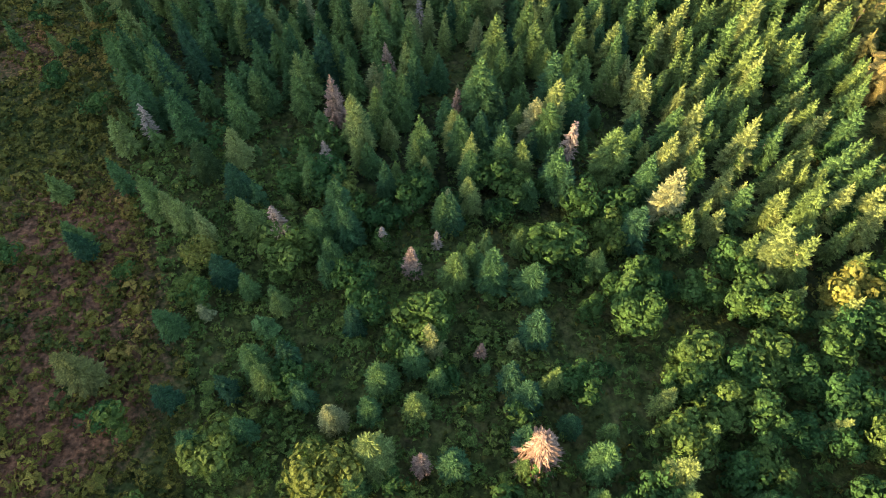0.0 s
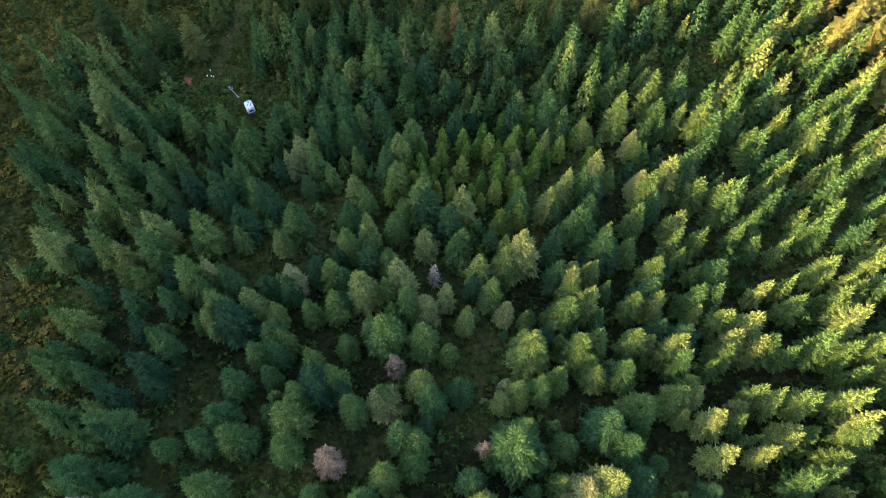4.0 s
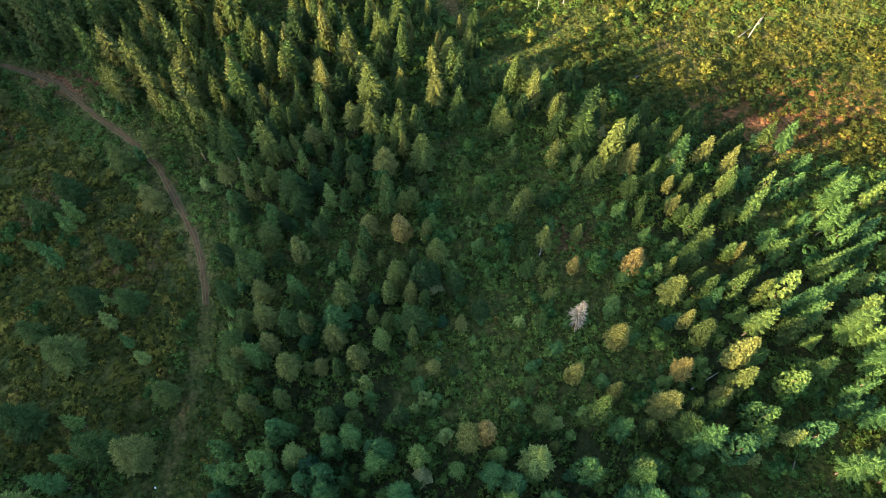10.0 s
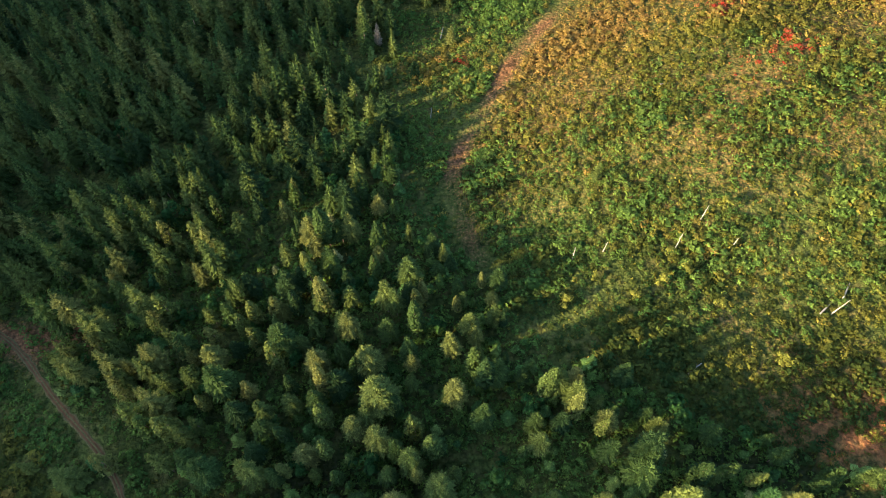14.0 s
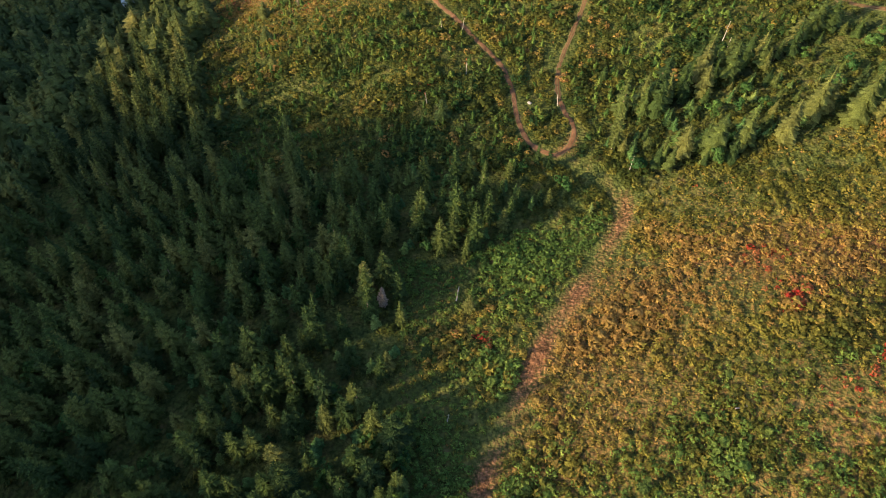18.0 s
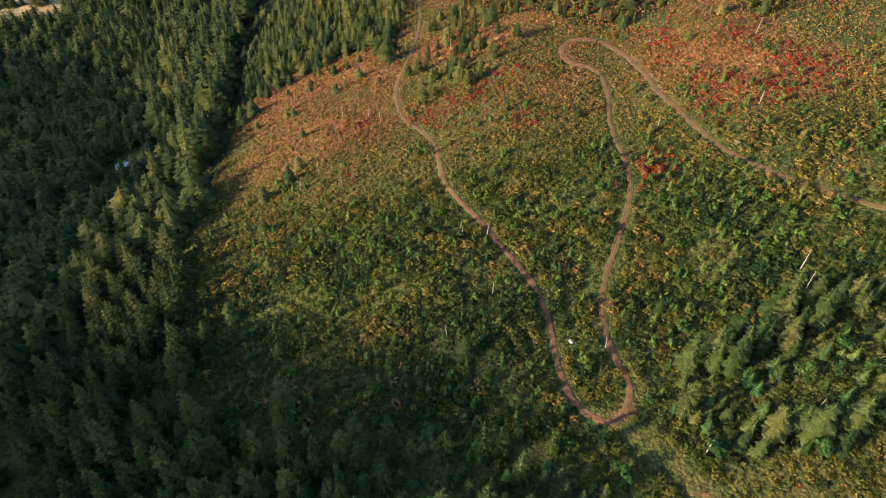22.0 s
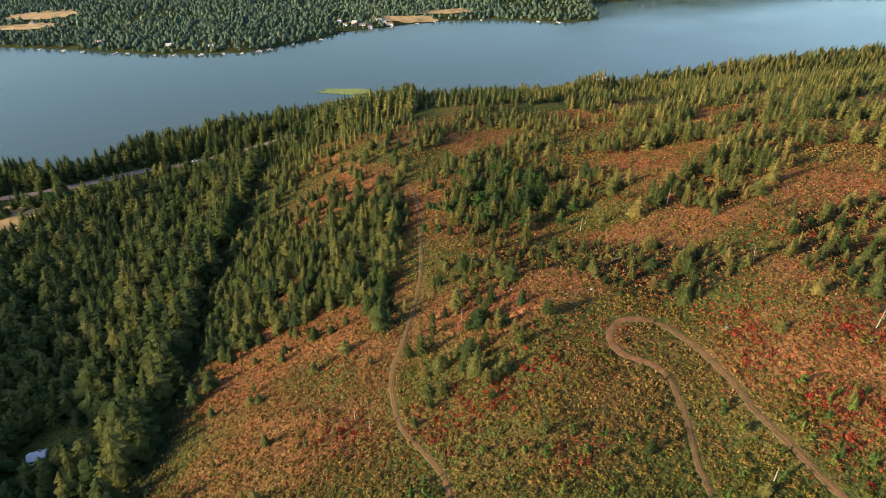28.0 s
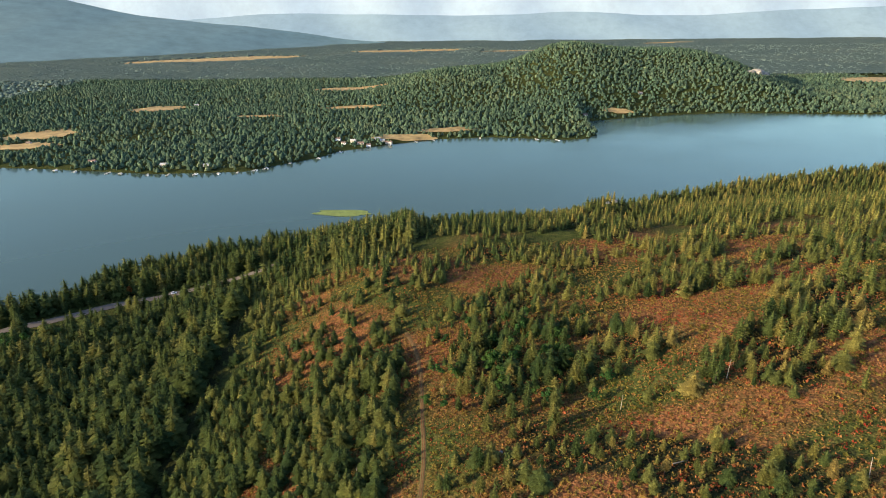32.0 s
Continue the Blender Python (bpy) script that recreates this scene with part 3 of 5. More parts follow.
def conifer(rng, whorls, arms, slim=0.20, foot=0.12, full=0.75, fine=True):
    """The crown of a conifer one metre high: whorls of fingered branches round a dark core."""
    out = []
    turn = 0.0
    for k in range(whorls):
        s = k / (whorls - 1)
        z = foot + ((0.965 if fine else 0.93) - foot) * s
        rad = slim * (1 - s) ** full * (0.62 + 0.38 * min(1, s * 4 + 0.3)) + (0.012 if fine else 0.028)
        n = max(5, int(round(arms * (1 - 0.35 * s))))
        turn += 0.5 + 0.5 * rng.random()
        for i in range(n):
            a = turn + i * 2 * np.pi / n + rng.normal(0, 0.12)
            way, side = np.array([np.cos(a), np.sin(a), 0]), np.array([-np.sin(a), np.cos(a), 0])
            ln = rad * (rng.uniform(0.75, 1.2) if fine else rng.uniform(0.6, 1.35))
            base = np.array([0, 0, z + rng.normal(0, 0.010)])
            dr = ln * ((0.42 - 0.75 * s) if fine else (0.55 - 0.35 * s))
            if fine:
                out.append(fingers(base, way, side, ln, dr, rng))
            else:
                low = base + way * ln * 0.62 - np.array([0, 0, dr * 0.6 + ln * 0.10])
                out.append((np.array([base, low + side * ln * 0.38, base + way * ln - np.array([0, 0, dr]), low - side * ln * 0.38]), np.array([(0, 1, 2), (0, 2, 3)])))
    b = np.arange(6) * 1.0472
    core = np.concatenate([np.stack([(0.42 if fine else 0.5) * slim * np.cos(b), 0.42 * slim * np.sin(b), np.full(6, foot)], 1), [(0, 0, 1.0 if fine else 0.95)]])
    i = np.arange(6)
    out.append((core, np.stack([i, (i + 1) % 6, 6 + 0 * i], 1)))
    return join(out)


def leaf_clump(rng, n, radii, centre, size):
    """Leaves strewn through an egg-shaped clump, facing outwards."""
    d = rng.normal(size=(n, 3))
    d /= np.linalg.norm(d, axis=1)[:, None]
    d[:, 2] = np.abs(d[:, 2]) * 1.1 - 0.25
    p = d * np.array(radii) * rng.uniform(0.72, 1.05, (n, 1)) + np.array(centre)
    t = np.cross(d, rng.normal(size=(n, 3)))
    t /= np.linalg.norm(t, axis=1)[:, None] + 1e-9
    b = np.cross(d, t) + 0.35 * d
    s = size * rng.uniform(0.6, 1.4, (n, 1))
    v = np.stack([p - t * s, p + b * s * 0.5 - d * s * 0.2, p + t * s, p - b * s * 0.9], 1)
    v[:, 1] += b * s * 0.4
    f = np.arange(n)[:, None] * 4
    return v.reshape(-1, 3), np.concatenate([f + np.array([[0, 1, 2]]), f + np.array([[0, 2, 3]])])


def broadleaf(rng, clumps, leaves, size, spread=0.26):
    out = []
    for k in range(clumps):
        a, r = rng.random() * 6.28, spread * np.sqrt(rng.random())
        z = 0.35 + 0.5 * rng.random()
        out.append(leaf_clump(rng, leaves, (0.15, 0.15, 0.13), (r * np.cos(a), r * np.sin(a), z - r * 0.5), size))
    return join(out)


def shrub(rng, leaves, size):
    """A low bush of single pointed leaves facing outwards."""
    d = rng.normal(size=(leaves, 3))
    d /= np.linalg.norm(d, axis=1)[:, None]
    d[:, 2] = np.abs(d[:, 2])
    p = d * np.array((0.5, 0.5, 0.62)) * rng.uniform(0.65, 1.05, (leaves, 1)) + (0, 0, 0.2)
    t = np.cross(d, rng.normal(size=(leaves, 3)))
    t /= np.linalg.norm(t, axis=1)[:, None] + 1e-9
    b = np.cross(d, t) + 0.5 * d
    s = size * rng.uniform(0.7, 1.3, (leaves, 1))
    v = np.stack([p - t * s * 0.7 - b * s * 0.4, p + t * s * 0.7 - b * s * 0.4, p + b * s * 0.9], 1).reshape(-1, 3)
    return v, np.arange(3 * leaves).reshape(-1, 3)


def strew(name, kinds, x, y, size, tint, mat, wide=None, sink=0.1, pick=None):
    """Many plants of a few kinds as one joined mesh."""
    x, y, size, tint = (np.asarray(v, float) for v in (x, y, size, tint))
    z = height(x, y) - sink
    turn = R.random(len(x)) * 6.283
    wide = np.ones(len(x)) if wide is None else wide
    pick = R.integers(0, len(kinds), len(x)) if pick is None else pick
    vs, fs, ts, o = [], [], [], 0
    for k, (v, f) in enumerate(kinds):
        i = np.nonzero(pick == k)[0]
        if not len(i):
            continue
        c, s = np.cos(turn[i])[:, None], np.sin(turn[i])[:, None]
        w = (size * wide)[i][:, None]
        px = (v[None, :, 0] * c - v[None, :, 1] * s) * w + x[i][:, None]
        py = (v[None, :, 0] * s + v[None, :, 1] * c) * w + y[i][:, None]
        lean = R.normal(0, 0.025, (2, len(i), 1))
        pz = v[None, :, 2] * size[i][:, None] + z[i][:, None]
        h = v[None, :, 2] * size[i][:, None]
        vs.append(np.stack([px + lean[0] * h, py + lean[1] * h, pz], -1).reshape(-1, 3))
        fs.append((f[None] + (np.arange(len(i)) * len(v))[:, None, None] + o).reshape(-1, 3))
        ts.append(np.repeat(tint[i], len(v)))
        o += len(i) * len(v)
    return link_mesh(name, np.concatenate(vs), np.concatenate(fs), mat, None, np.concatenate(ts))


# ---- ground, water, distance ----
def steps(*runs):
    out = [runs[0][0]]
    for a, b, s in runs:
        out += list(np.linspace(a, b, max(2, int(round((b - a) / s)) + 1))[1:])
    return np.array(out)


gx = steps((-4800, -1200, 150), (-1200, -460, 20), (-460, -200, 8), (-200, 170, 3.2), (170, 420, 8), (420, 1200, 30), (1200, 4800, 150))
gy = steps((-900, -120, 60), (-120, 0, 10), (0, 700, 3.2), (700, 1180, 6), (1180, 2000, 14), (2000, 2900, 30), (2900, 4950, 100))
GX, GY = np.meshgrid(gx, gy)
GZ = height(GX, GY)
nx, ny = len(gx), len(gy)
idx = np.arange(nx * ny).reshape(ny, nx)
quads = np.stack([idx[:-1, :-1], idx[:-1, 1:], idx[1:, 1:], idx[1:, :-1]], -1).reshape(-1, 4)
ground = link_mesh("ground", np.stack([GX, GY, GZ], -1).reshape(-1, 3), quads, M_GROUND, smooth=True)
tagged(ground, "forest soil with dry grass and bare patches", "ground", kind="structure")
near_tracks = np.minimum(np.minimum(off_line(GX, GY, TRACK_UP), off_line(GX, GY, TRACK_WEST)), off_line(GX, GY, TRACK_LEFT) * 0.8)
soil = 0.34 * np.exp(-((near_tracks / 2.4) ** 2))
soil = soil + 0.7 * np.exp(-((np.hypot(GX - 21, GY - 616) / 4.5) ** 2)) + 0.75 * np.exp(-((np.hypot(GX + 10, GY - 634) / 4.0) ** 2)) + 0.3 * np.exp(-((np.hypot(GX - 16, GY - 452) / 6.0) ** 2)) + 0.4 * np.exp(-((np.hypot(GX + 52, GY - 800) / 6.0) ** 2))
soil = soil + 0.66 * np.exp(-((off_line(GX, GY, TRACK_DOWN[1:]) / 3.8) ** 2)) * (0.8 + 0.4 * wobble(GX, GY, 5, 1.0))
soil = soil + 0.70 * np.exp(-(((GX + 60) / 18) ** 2) - ((GY - 38) / 34) ** 2) + 0.3 * np.exp(-(((GX + 92) / 14) ** 2) - ((GY - 120) / 50) ** 2)
soil = soil + 0.6 * np.exp(-(((GX - 13) / 9) ** 2) - ((GY - 238) / 8) ** 2)
soil = soil + 0.65 * np.exp(-(((GX + 116) / 20) ** 2) - ((GY - 297) / 7) ** 2)
soil = soil + blurred(GX, GY, OPEN_WEST) * np.clip(0.10 + 0.30 * wobble(GX, GY, 9, 2.0), 0, 0.45) + blurred(GX, GY, THIN_WEST) * np.clip(0.26 + 0.30 * wobble(GX, GY, 8, 5.0), 0, 0.6)
soil = soil + 0.5 * np.exp(-((off_line(GX, GY, OLD_RUT) / 2.2) ** 2))
hill_ = np.clip((GY - 575) / 70, 0, 1) * np.clip((GX + 165) / 40, 0, 1) * np.clip((1000 - GY) / 80, 0, 1)
dry = 0.29 * np.clip((GY - 525) / 45, 0.1, 1) * blurred(GX, GY, SLOPE) + np.clip(0.44 + 0.32 * wobble(GX, GY, 19, 2.5) + 0.14 * wobble(GX, GY, 7, 5.0), 0.1, 0.75) * hill_ + 0.05 * blurred(GX, GY, BROWN_SLOPE, 16) + 0.08 * blurred(GX, GY, KNOLL, 30)
dry = dry + blurred(GX, GY, MEADOW) * (0.36 + 0.12 * np.clip((GY - 350) / 60, -1, 1)) * np.clip((GX - np.interp(GY, [p[1] for p in TRACK_DOWN[:3:-1]], [p[0] for p in TRACK_DOWN[:3:-1]]) + 6) / 8, 0, 1) + 0.12 * blurred(GX, GY, OPEN_WEST)
dry = dry * (1 - 0.55 * np.clip((GY - 402) / 16, 0, 1) * np.clip((450 - GY) / 10, 0, 1))
dry = dry + 0.40 * np.exp(-(((GX - 62) / 22) ** 2) - ((GY - 268) / 12) ** 2)
soil = soil + 0.42 * np.exp(-((off_line(GX, GY, ((39, 295), (54, 287), (55, 272), (66, 267), (80, 254))) / 5.0) ** 2)) * (0.9 + 0.4 * wobble(GX, GY, 5, 4.0))
dry = dry + 0.14 * np.clip((GX - 50) / 30, 0, 1) * np.clip((GY - 520) / 30, 0, 1) * (dry > 0.02)
dry = np.clip(dry + 0.12 * wobble(GX, GY, 14, 3.0) * (dry > 0.02), 0, 0.85)
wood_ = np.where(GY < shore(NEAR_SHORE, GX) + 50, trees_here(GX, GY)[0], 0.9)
# Litter by tree density; along the strip it paints the lane's shade.
ground.data.attributes.new("litter_shade", "FLOAT", "POINT").data.foreach_set("value", np.clip(np.maximum(wood_ * 1.1 - 0.55, 0.65 * np.exp(-((off_line(GX, GY, STRIP) / 12) ** 2))), 0, 0.65).astype(np.float32).ravel())
ground.data.attributes.new("soil", "FLOAT", "POINT").data.foreach_set("value", soil.astype(np.float32).ravel())
ground.data.attributes.new("dry", "FLOAT", "POINT").data.foreach_set("value", dry.astype(np.float32).ravel())

water = link_mesh("water", [(-4800, 500, 0), (4800, 500, 0), (4800, 2300, 0), (-4800, 2300, 0)], [(0, 1, 2, 3)], M_WATER)
tagged(water, "calm blue grey lake with faint wind streaks", "lake", kind="structure")


def ribbon(name, line, width, mat, label, lift=0.12, ragged=0.25, kind="structure", step=1.5, cat="track"):
    pts = np.array(line, float)
    # smooth the line through its points
    for _ in range(2):
        a, b = pts[:-1], pts[1:]
        pts = np.concatenate([pts[:1], np.stack([0.75 * a + 0.25 * b, 0.25 * a + 0.75 * b], 1).reshape(-1, 2), pts[-1:]])
    seg = np.r_[0, np.cumsum(np.hypot(*np.diff(pts, axis=0).T))]
    s = np.arange(0, seg[-1], step)
    c = np.stack([np.interp(s, seg, pts[:, 0]), np.interp(s, seg, pts[:, 1])], 1)
    d = np.gradient(c, axis=0)
    d /= np.linalg.norm(d, axis=1)[:, None] + 1e-9
    nrm = np.stack([-d[:, 1], d[:, 0]], 1)
    cols = np.array([-0.5, -0.34, -0.18, 0.0, 0.18, 0.34, 0.5])
    prof = np.array([-0.12, 0.0, -0.03, 0.05, -0.03, 0.0, -0.12]) if ragged else np.array([-0.1, 0, 0.03, 0.05, 0.03, 0, -0.1])
    w = width * (1 + ragged * R.normal(0, 0.5, (len(s), 2)))
    off = np.where(cols < 0, w[:, :1], w[:, 1:]) * cols
    xy = c[:, None] + nrm[:, None] * off[..., None]
    z = height(xy[..., 0], xy[..., 1]) + lift + prof
    v = np.concatenate([xy, z[..., None]], -1).reshape(-1, 3)
    k = len(cols)
    i = np.arange(len(s) * k).reshape(len(s), k)
    q = np.stack([i[:-1, :-1], i[:-1, 1:], i[1:, 1:], i[1:, :-1]], -1).reshape(-1, 4)
    rut = np.tile([0.0, 0.35 if mat is M_RUTS else 0.55, 1.0, 0.0 if mat is M_RUTS else 0.4, 1.0, 0.35 if mat is M_RUTS else 0.55, 0.0], len(s)) if ragged else None
    return tagged(link_mesh(name, v, q, mat, None, rut, True), label, cat, kind=kind)


ribbon("road", TRACK_UP[:6], 2.0, M_TRACK, "dusty dirt track at a hairpin", ragged=0.4)
ribbon("road", TRACK_UP[5:19], 1.8, M_RUTS, "faint two-rut track up the shrubby slope", ragged=0.5)
ribbon("road", TRACK_UP[18:26], 2.4, M_TRACK, "bare dusty turn of the hill track", lift=0.14, ragged=0.4)
ribbon("road", TRACK_UP[25:], 2.0, M_RUTS, "old two-rut track with a grassy crown", ragged=0.4)
ribbon("road", TRACK_WEST[:14], 1.8, M_TRACK, "dusty dirt track climbing the shrubby slope", lift=0.16, ragged=0.4)
ribbon("road", TRACK_WEST[13:], 1.7, M_RUTS, "dark rutted track along the dry hill", lift=0.17)
ribbon("road", TRACK_LEFT[:10], 1.8, M_RUTS, "narrow reddish forest road between trees", ragged=0.35)
ribbon("road", HIGHWAY, 8.0, M_ROAD, "grey paved lake road with dusty verges", lift=0.35, ragged=0.0, step=6)


def patch(name, cx, cy, rx, ry, mat, label, cat, lift=0.15, turn=0.0, n=26, kind="structure"):
    a = np.arange(n) * 2 * np.pi / n
    rings = []
    c, s = math.cos(turn), math.sin(turn)
    wob = 1 + 0.22 * np.sin(2 * a + cx) + 0.12 * np.sin(5 * a + cy)
    for q in (0.33, 0.66, 1.0):
        u, w = rx * q * np.cos(a) * wob, ry * q * np.sin(a) * wob
        rings.append(np.stack([cx + u * c - w * s, cy + u * s + w * c], 1))
    xy = np.concatenate([[(cx, cy)], *rings])
    z = np.maximum(height(xy[:, 0], xy[:, 1]), 0.05) + lift
    z[-n:] -= 0.1
    i = np.arange(n)
    j = (i + 1) % n
    f = [np.stack([0 * i, 1 + i, 1 + j], 1)]
    for k in range(2):
        o, p = 1 + k * n, 1 + (k + 1) * n
        f += [np.stack([o + i, p + i, p + j], 1), np.stack([o + i, p + j, o + j], 1)]
    return tagged(link_mesh(name, np.column_stack([xy, z]), np.concatenate(f), mat, smooth=True), label, cat, kind=kind)


patch("field", -372, 858, 36, 30, M_FIELD, "golden mown field beside the highway", "field", 0.3)
patch("sand", -10, 634, 3.0, 1.6, M_SAND, "orange sand washed bare between pines", "sand", 0.12, 0.4)
patch("island", -152, 1196, 38, 10, M_MARSH, "low green marsh islet in the lake", "island", 0.35, -0.12)

# ---- trees ----
rng = np.random.default_rng(11)
def pine_crown(r, tufts, size):
    """A loose, rounded pine crown of outward-facing sprays, one metre high."""
    s = np.sort(r.random(tufts))
    z = 0.16 + 0.80 * s
    rad = r.uniform(0.125, 0.165) * np.minimum(1, 0.45 + 2.6 * s) * np.sqrt(np.clip(1 - s, 0, 1)) * r.uniform(0.55, 1.1, tufts)
    a = np.cumsum(r.uniform(1.6, 2.9, tufts))
    way = np.stack([np.cos(a), np.sin(a), 0.25 + s], 1)
    way /= np.linalg.norm(way, axis=1)[:, None]
    p = np.stack([rad * np.cos(a), rad * np.sin(a), z], 1)
    side = np.cross(way, r.normal(size=(tufts, 3)))
    side /= np.linalg.norm(side, axis=1)[:, None] + 1e-9
    lift = np.cross(way, side)
    q = size * r.uniform(0.7, 1.35, (tufts, 1)) * (1.15 - 0.5 * s[:, None])
    v = np.stack([p - side * q - way * q * 0.4, p - lift * q * 0.8 + way * q * 0.2, p + side * q - way * q * 0.4, p + lift * q * 0.8 + way * q * 0.3], 1)
    f = np.arange(tufts)[:, None] * 4
    top = np.array([(0.014, 0, 0.90), (-0.007, 0.012, 0.90), (-0.007, -0.012, 0.90), (0, 0, 1.0)])
    return join([(v.reshape(-1, 3), np.concatenate([f + np.array([[0, 1, 2]]), f + np.array([[0, 2, 3]])])), (top, np.array([(0, 1, 3), (1, 2, 3), (2, 0, 3)]))])


NEAR_KINDS = [conifer(rng, 15, 8, rng.uniform(0.20, 0.26), rng.uniform(0.06, 0.22), rng.uniform(0.7, 0.95)) for _ in range(8)]
SLIM_KINDS = [conifer(rng, 14, 6, rng.uniform(0.16, 0.21), rng.uniform(0.12, 0.34), rng.uniform(0.6, 0.85)) for _ in range(6)] + [pine_crown(rng, 210, 0.036) for _ in range(2)]
YOUNG_KINDS = [conifer(rng, 8, 6, rng.uniform(0.22, 0.28), rng.uniform(0.03, 0.12), 0.8, False) for _ in range(6)]


MID_KINDS = [conifer(rng, 11, 7, rng.uniform(0.25, 0.33), rng.uniform(0.06, 0.22), rng.uniform(0.5, 0.75), False) for _ in range(8)]
FINE_KINDS = [conifer(rng, 12, 6, rng.uniform(0.17, 0.23), rng.uniform(0.08, 0.24), rng.uniform(0.55, 0.8)) for _ in range(6)]
EDGE_KINDS = [conifer(rng, 14, 7, rng.uniform(0.17, 0.23), rng.uniform(0.06, 0.22), rng.uniform(0.55, 0.8), False) for _ in range(8)]
SHORE_KINDS = [conifer(rng, 6, 6, rng.uniform(0.22, 0.29), rng.uniform(0.05, 0.15), rng.uniform(0.5, 0.7), False) for _ in range(8)]
LOW_KINDS = [conifer(rng, 9, 7, rng.uniform(0.23, 0.30), rng.uniform(0.05, 0.18), rng.uniform(0.5, 0.75), False) for _ in range(8)]


def far_tree(r):
    """A ragged rounded crown: two uneven rings and a blunt tip."""
    a = np.arange(6) * 1.047
    rows_ = []
    for z, q in ((0.02, 0.19), (0.52, 0.165)):
        b, u = a + r.random(), q * r.uniform(0.75, 1.3, 6)
        rows_.append(np.stack([u * np.cos(b), u * np.sin(b), z + r.normal(0, 0.06, 6)], 1))
    i = np.arange(6)
    j = (i + 1) % 6
    return np.concatenate(rows_ + [[(r.normal(0, 0.02), r.normal(0, 0.02), 0.98)]]), np.concatenate([np.stack([i, j, j + 6], 1), np.stack([i, j + 6, i + 6], 1), np.stack([i + 6, j + 6, 12 + 0 * i], 1)])


MID_KINDS += [pine_crown(rng, 72, 0.056) for _ in range(3)]
LOW_KINDS += [pine_crown(rng, 34, 0.072) for _ in range(2)]
FAR_KINDS = [far_tree(rng) for _ in range(6)]
LEAF_KINDS = [broadleaf(rng, 9, 26, 0.05) for _ in range(4)]
SHRUB_KINDS = [shrub(rng, 28, 0.175) for _ in range(6)] + [shrub(rng, 15, 0.20) for _ in range(3)]


def grid(x0, x1, y0, y1, cell):
    u, v = np.meshgrid(np.arange(x0, x1, cell), np.arange(y0, y1, cell))
    u, v = u + R.uniform(-0.75, 0.75, u.shape) * cell, v + R.uniform(-0.75, 0.75, v.shape) * cell
    return u.ravel(), v.ravel()


def sown(cell, x0, x1, y0, y1):
    x, y = grid(x0, x1, y0, y1, cell)
    reach = 115 + 0.52 * np.clip(y - 300, 0, None)
    k = (x < reach) & (x > -reach - 65)
    x, y = x[k], y[k]
    p, h = trees_here(x, y)
    k = R.random(len(x)) < p
    return x[k], y[k], h[k]


NAMED = (  # dead and dying trees that stand out: x, y, height, kind
    (-24, 87, 14, 1), (-24, 74, 8, 1), (-7, 49, 10, 1), (21, 77, 13, 2), (-29, 56, 10, 2), (-15, 104, 10, 1), (0, 90, 9, 2), (-12, 55, 7, 2), (-3, 55, 6, 2), (-4, 17, 8, 1), (4, 34, 6, 2), (-58, 79, 10, 2),
    (-9, 122, 9, 2), (13, 217, 12, 2), (-41, 400, 9, 1), (-68, 564, 5, 1), (-90, 566, 5, 1))
# Firs standing free among the undergrowth below the dense wood: x, y, height.
FREE_FIRS = (
    (-26, 82, 9), (-27, 71, 9), (-38, 65, 10), (-34, 57, 11), (-20, 61, 12), (-18, 56, 13), (-20, 51, 9), (-13, 81, 9), (-8, 66, 7), (1, 77, 13), (8, 73, 13), (12, 73, 12), (0, 48, 11), (3, 51, 10), (6, 47, 12), (12, 46, 12),
    (16, 55, 10), (11, 55, 8), (-3, 35, 10), (-10, 29, 10), (-2, 29, 8), (12, 37, 12), (-5, 25, 8), (14, 29, 9), (10, 26, 10), (16, 23, 7), (-28, 31, 10), (-26, 28, 9), (-16, 23, 10), (-10, 18, 12), (-45, 57, 10), (-36, 46, 10), (-42, 37, 9))
# Tall pale pines and firs round the young clearing, and olive ones in the thin west.
PALE_FIRS = (
    (2, 241, 14), (-23, 238, 13), (-31, 209, 14), (11, 256, 13), (19, 250, 13), (-19, 250, 9), (25, 228, 12), (37, 213, 14), (53, 213, 13), (32, 206, 12), (11, 205, 12), (19, 202, 9), (24, 195, 10), (7, 192, 6), (-9, 193, 14), (-6, 194, 14), (20, 212, 13), (13, 228, 9), (2, 257, 9))
WEST_FIRS = (
    (-103, 251, 13), (-109, 246, 12), (-91, 223, 11), (-81, 222, 11), (-91, 210, 13), (-94, 261, 12), (-83, 249, 11), (-79, 191, 14), (-72, 190, 14), (-100, 215, 10), (-95, 196, 14), (-79, 180, 12), (-69, 202, 10), (-87, 235, 11), (-51, 28, 11), (-45, 70, 10))
tx, ty, th = (np.concatenate(v) for v in zip(sown(4.9, -190, 140, -60, 480), sown(5.6, -520, 640, 480, 1320), sown(5.0, -165, -58, 662, 812)))
for ax, ay, *_ in NAMED + FREE_FIRS + PALE_FIRS + WEST_FIRS:
    k = np.hypot(tx - ax, ty - ay) > 4
    tx, ty, th = tx[k], ty[k], th[k]
th = th * np.clip(R.normal(1.0, 0.20, len(tx)), 0.45, 1.45)
th = np.where((ty > 520) & (tx > -60), np.minimum(th, 4.5 + 9.5 * R.random(len(tx)) ** 1.3), th)
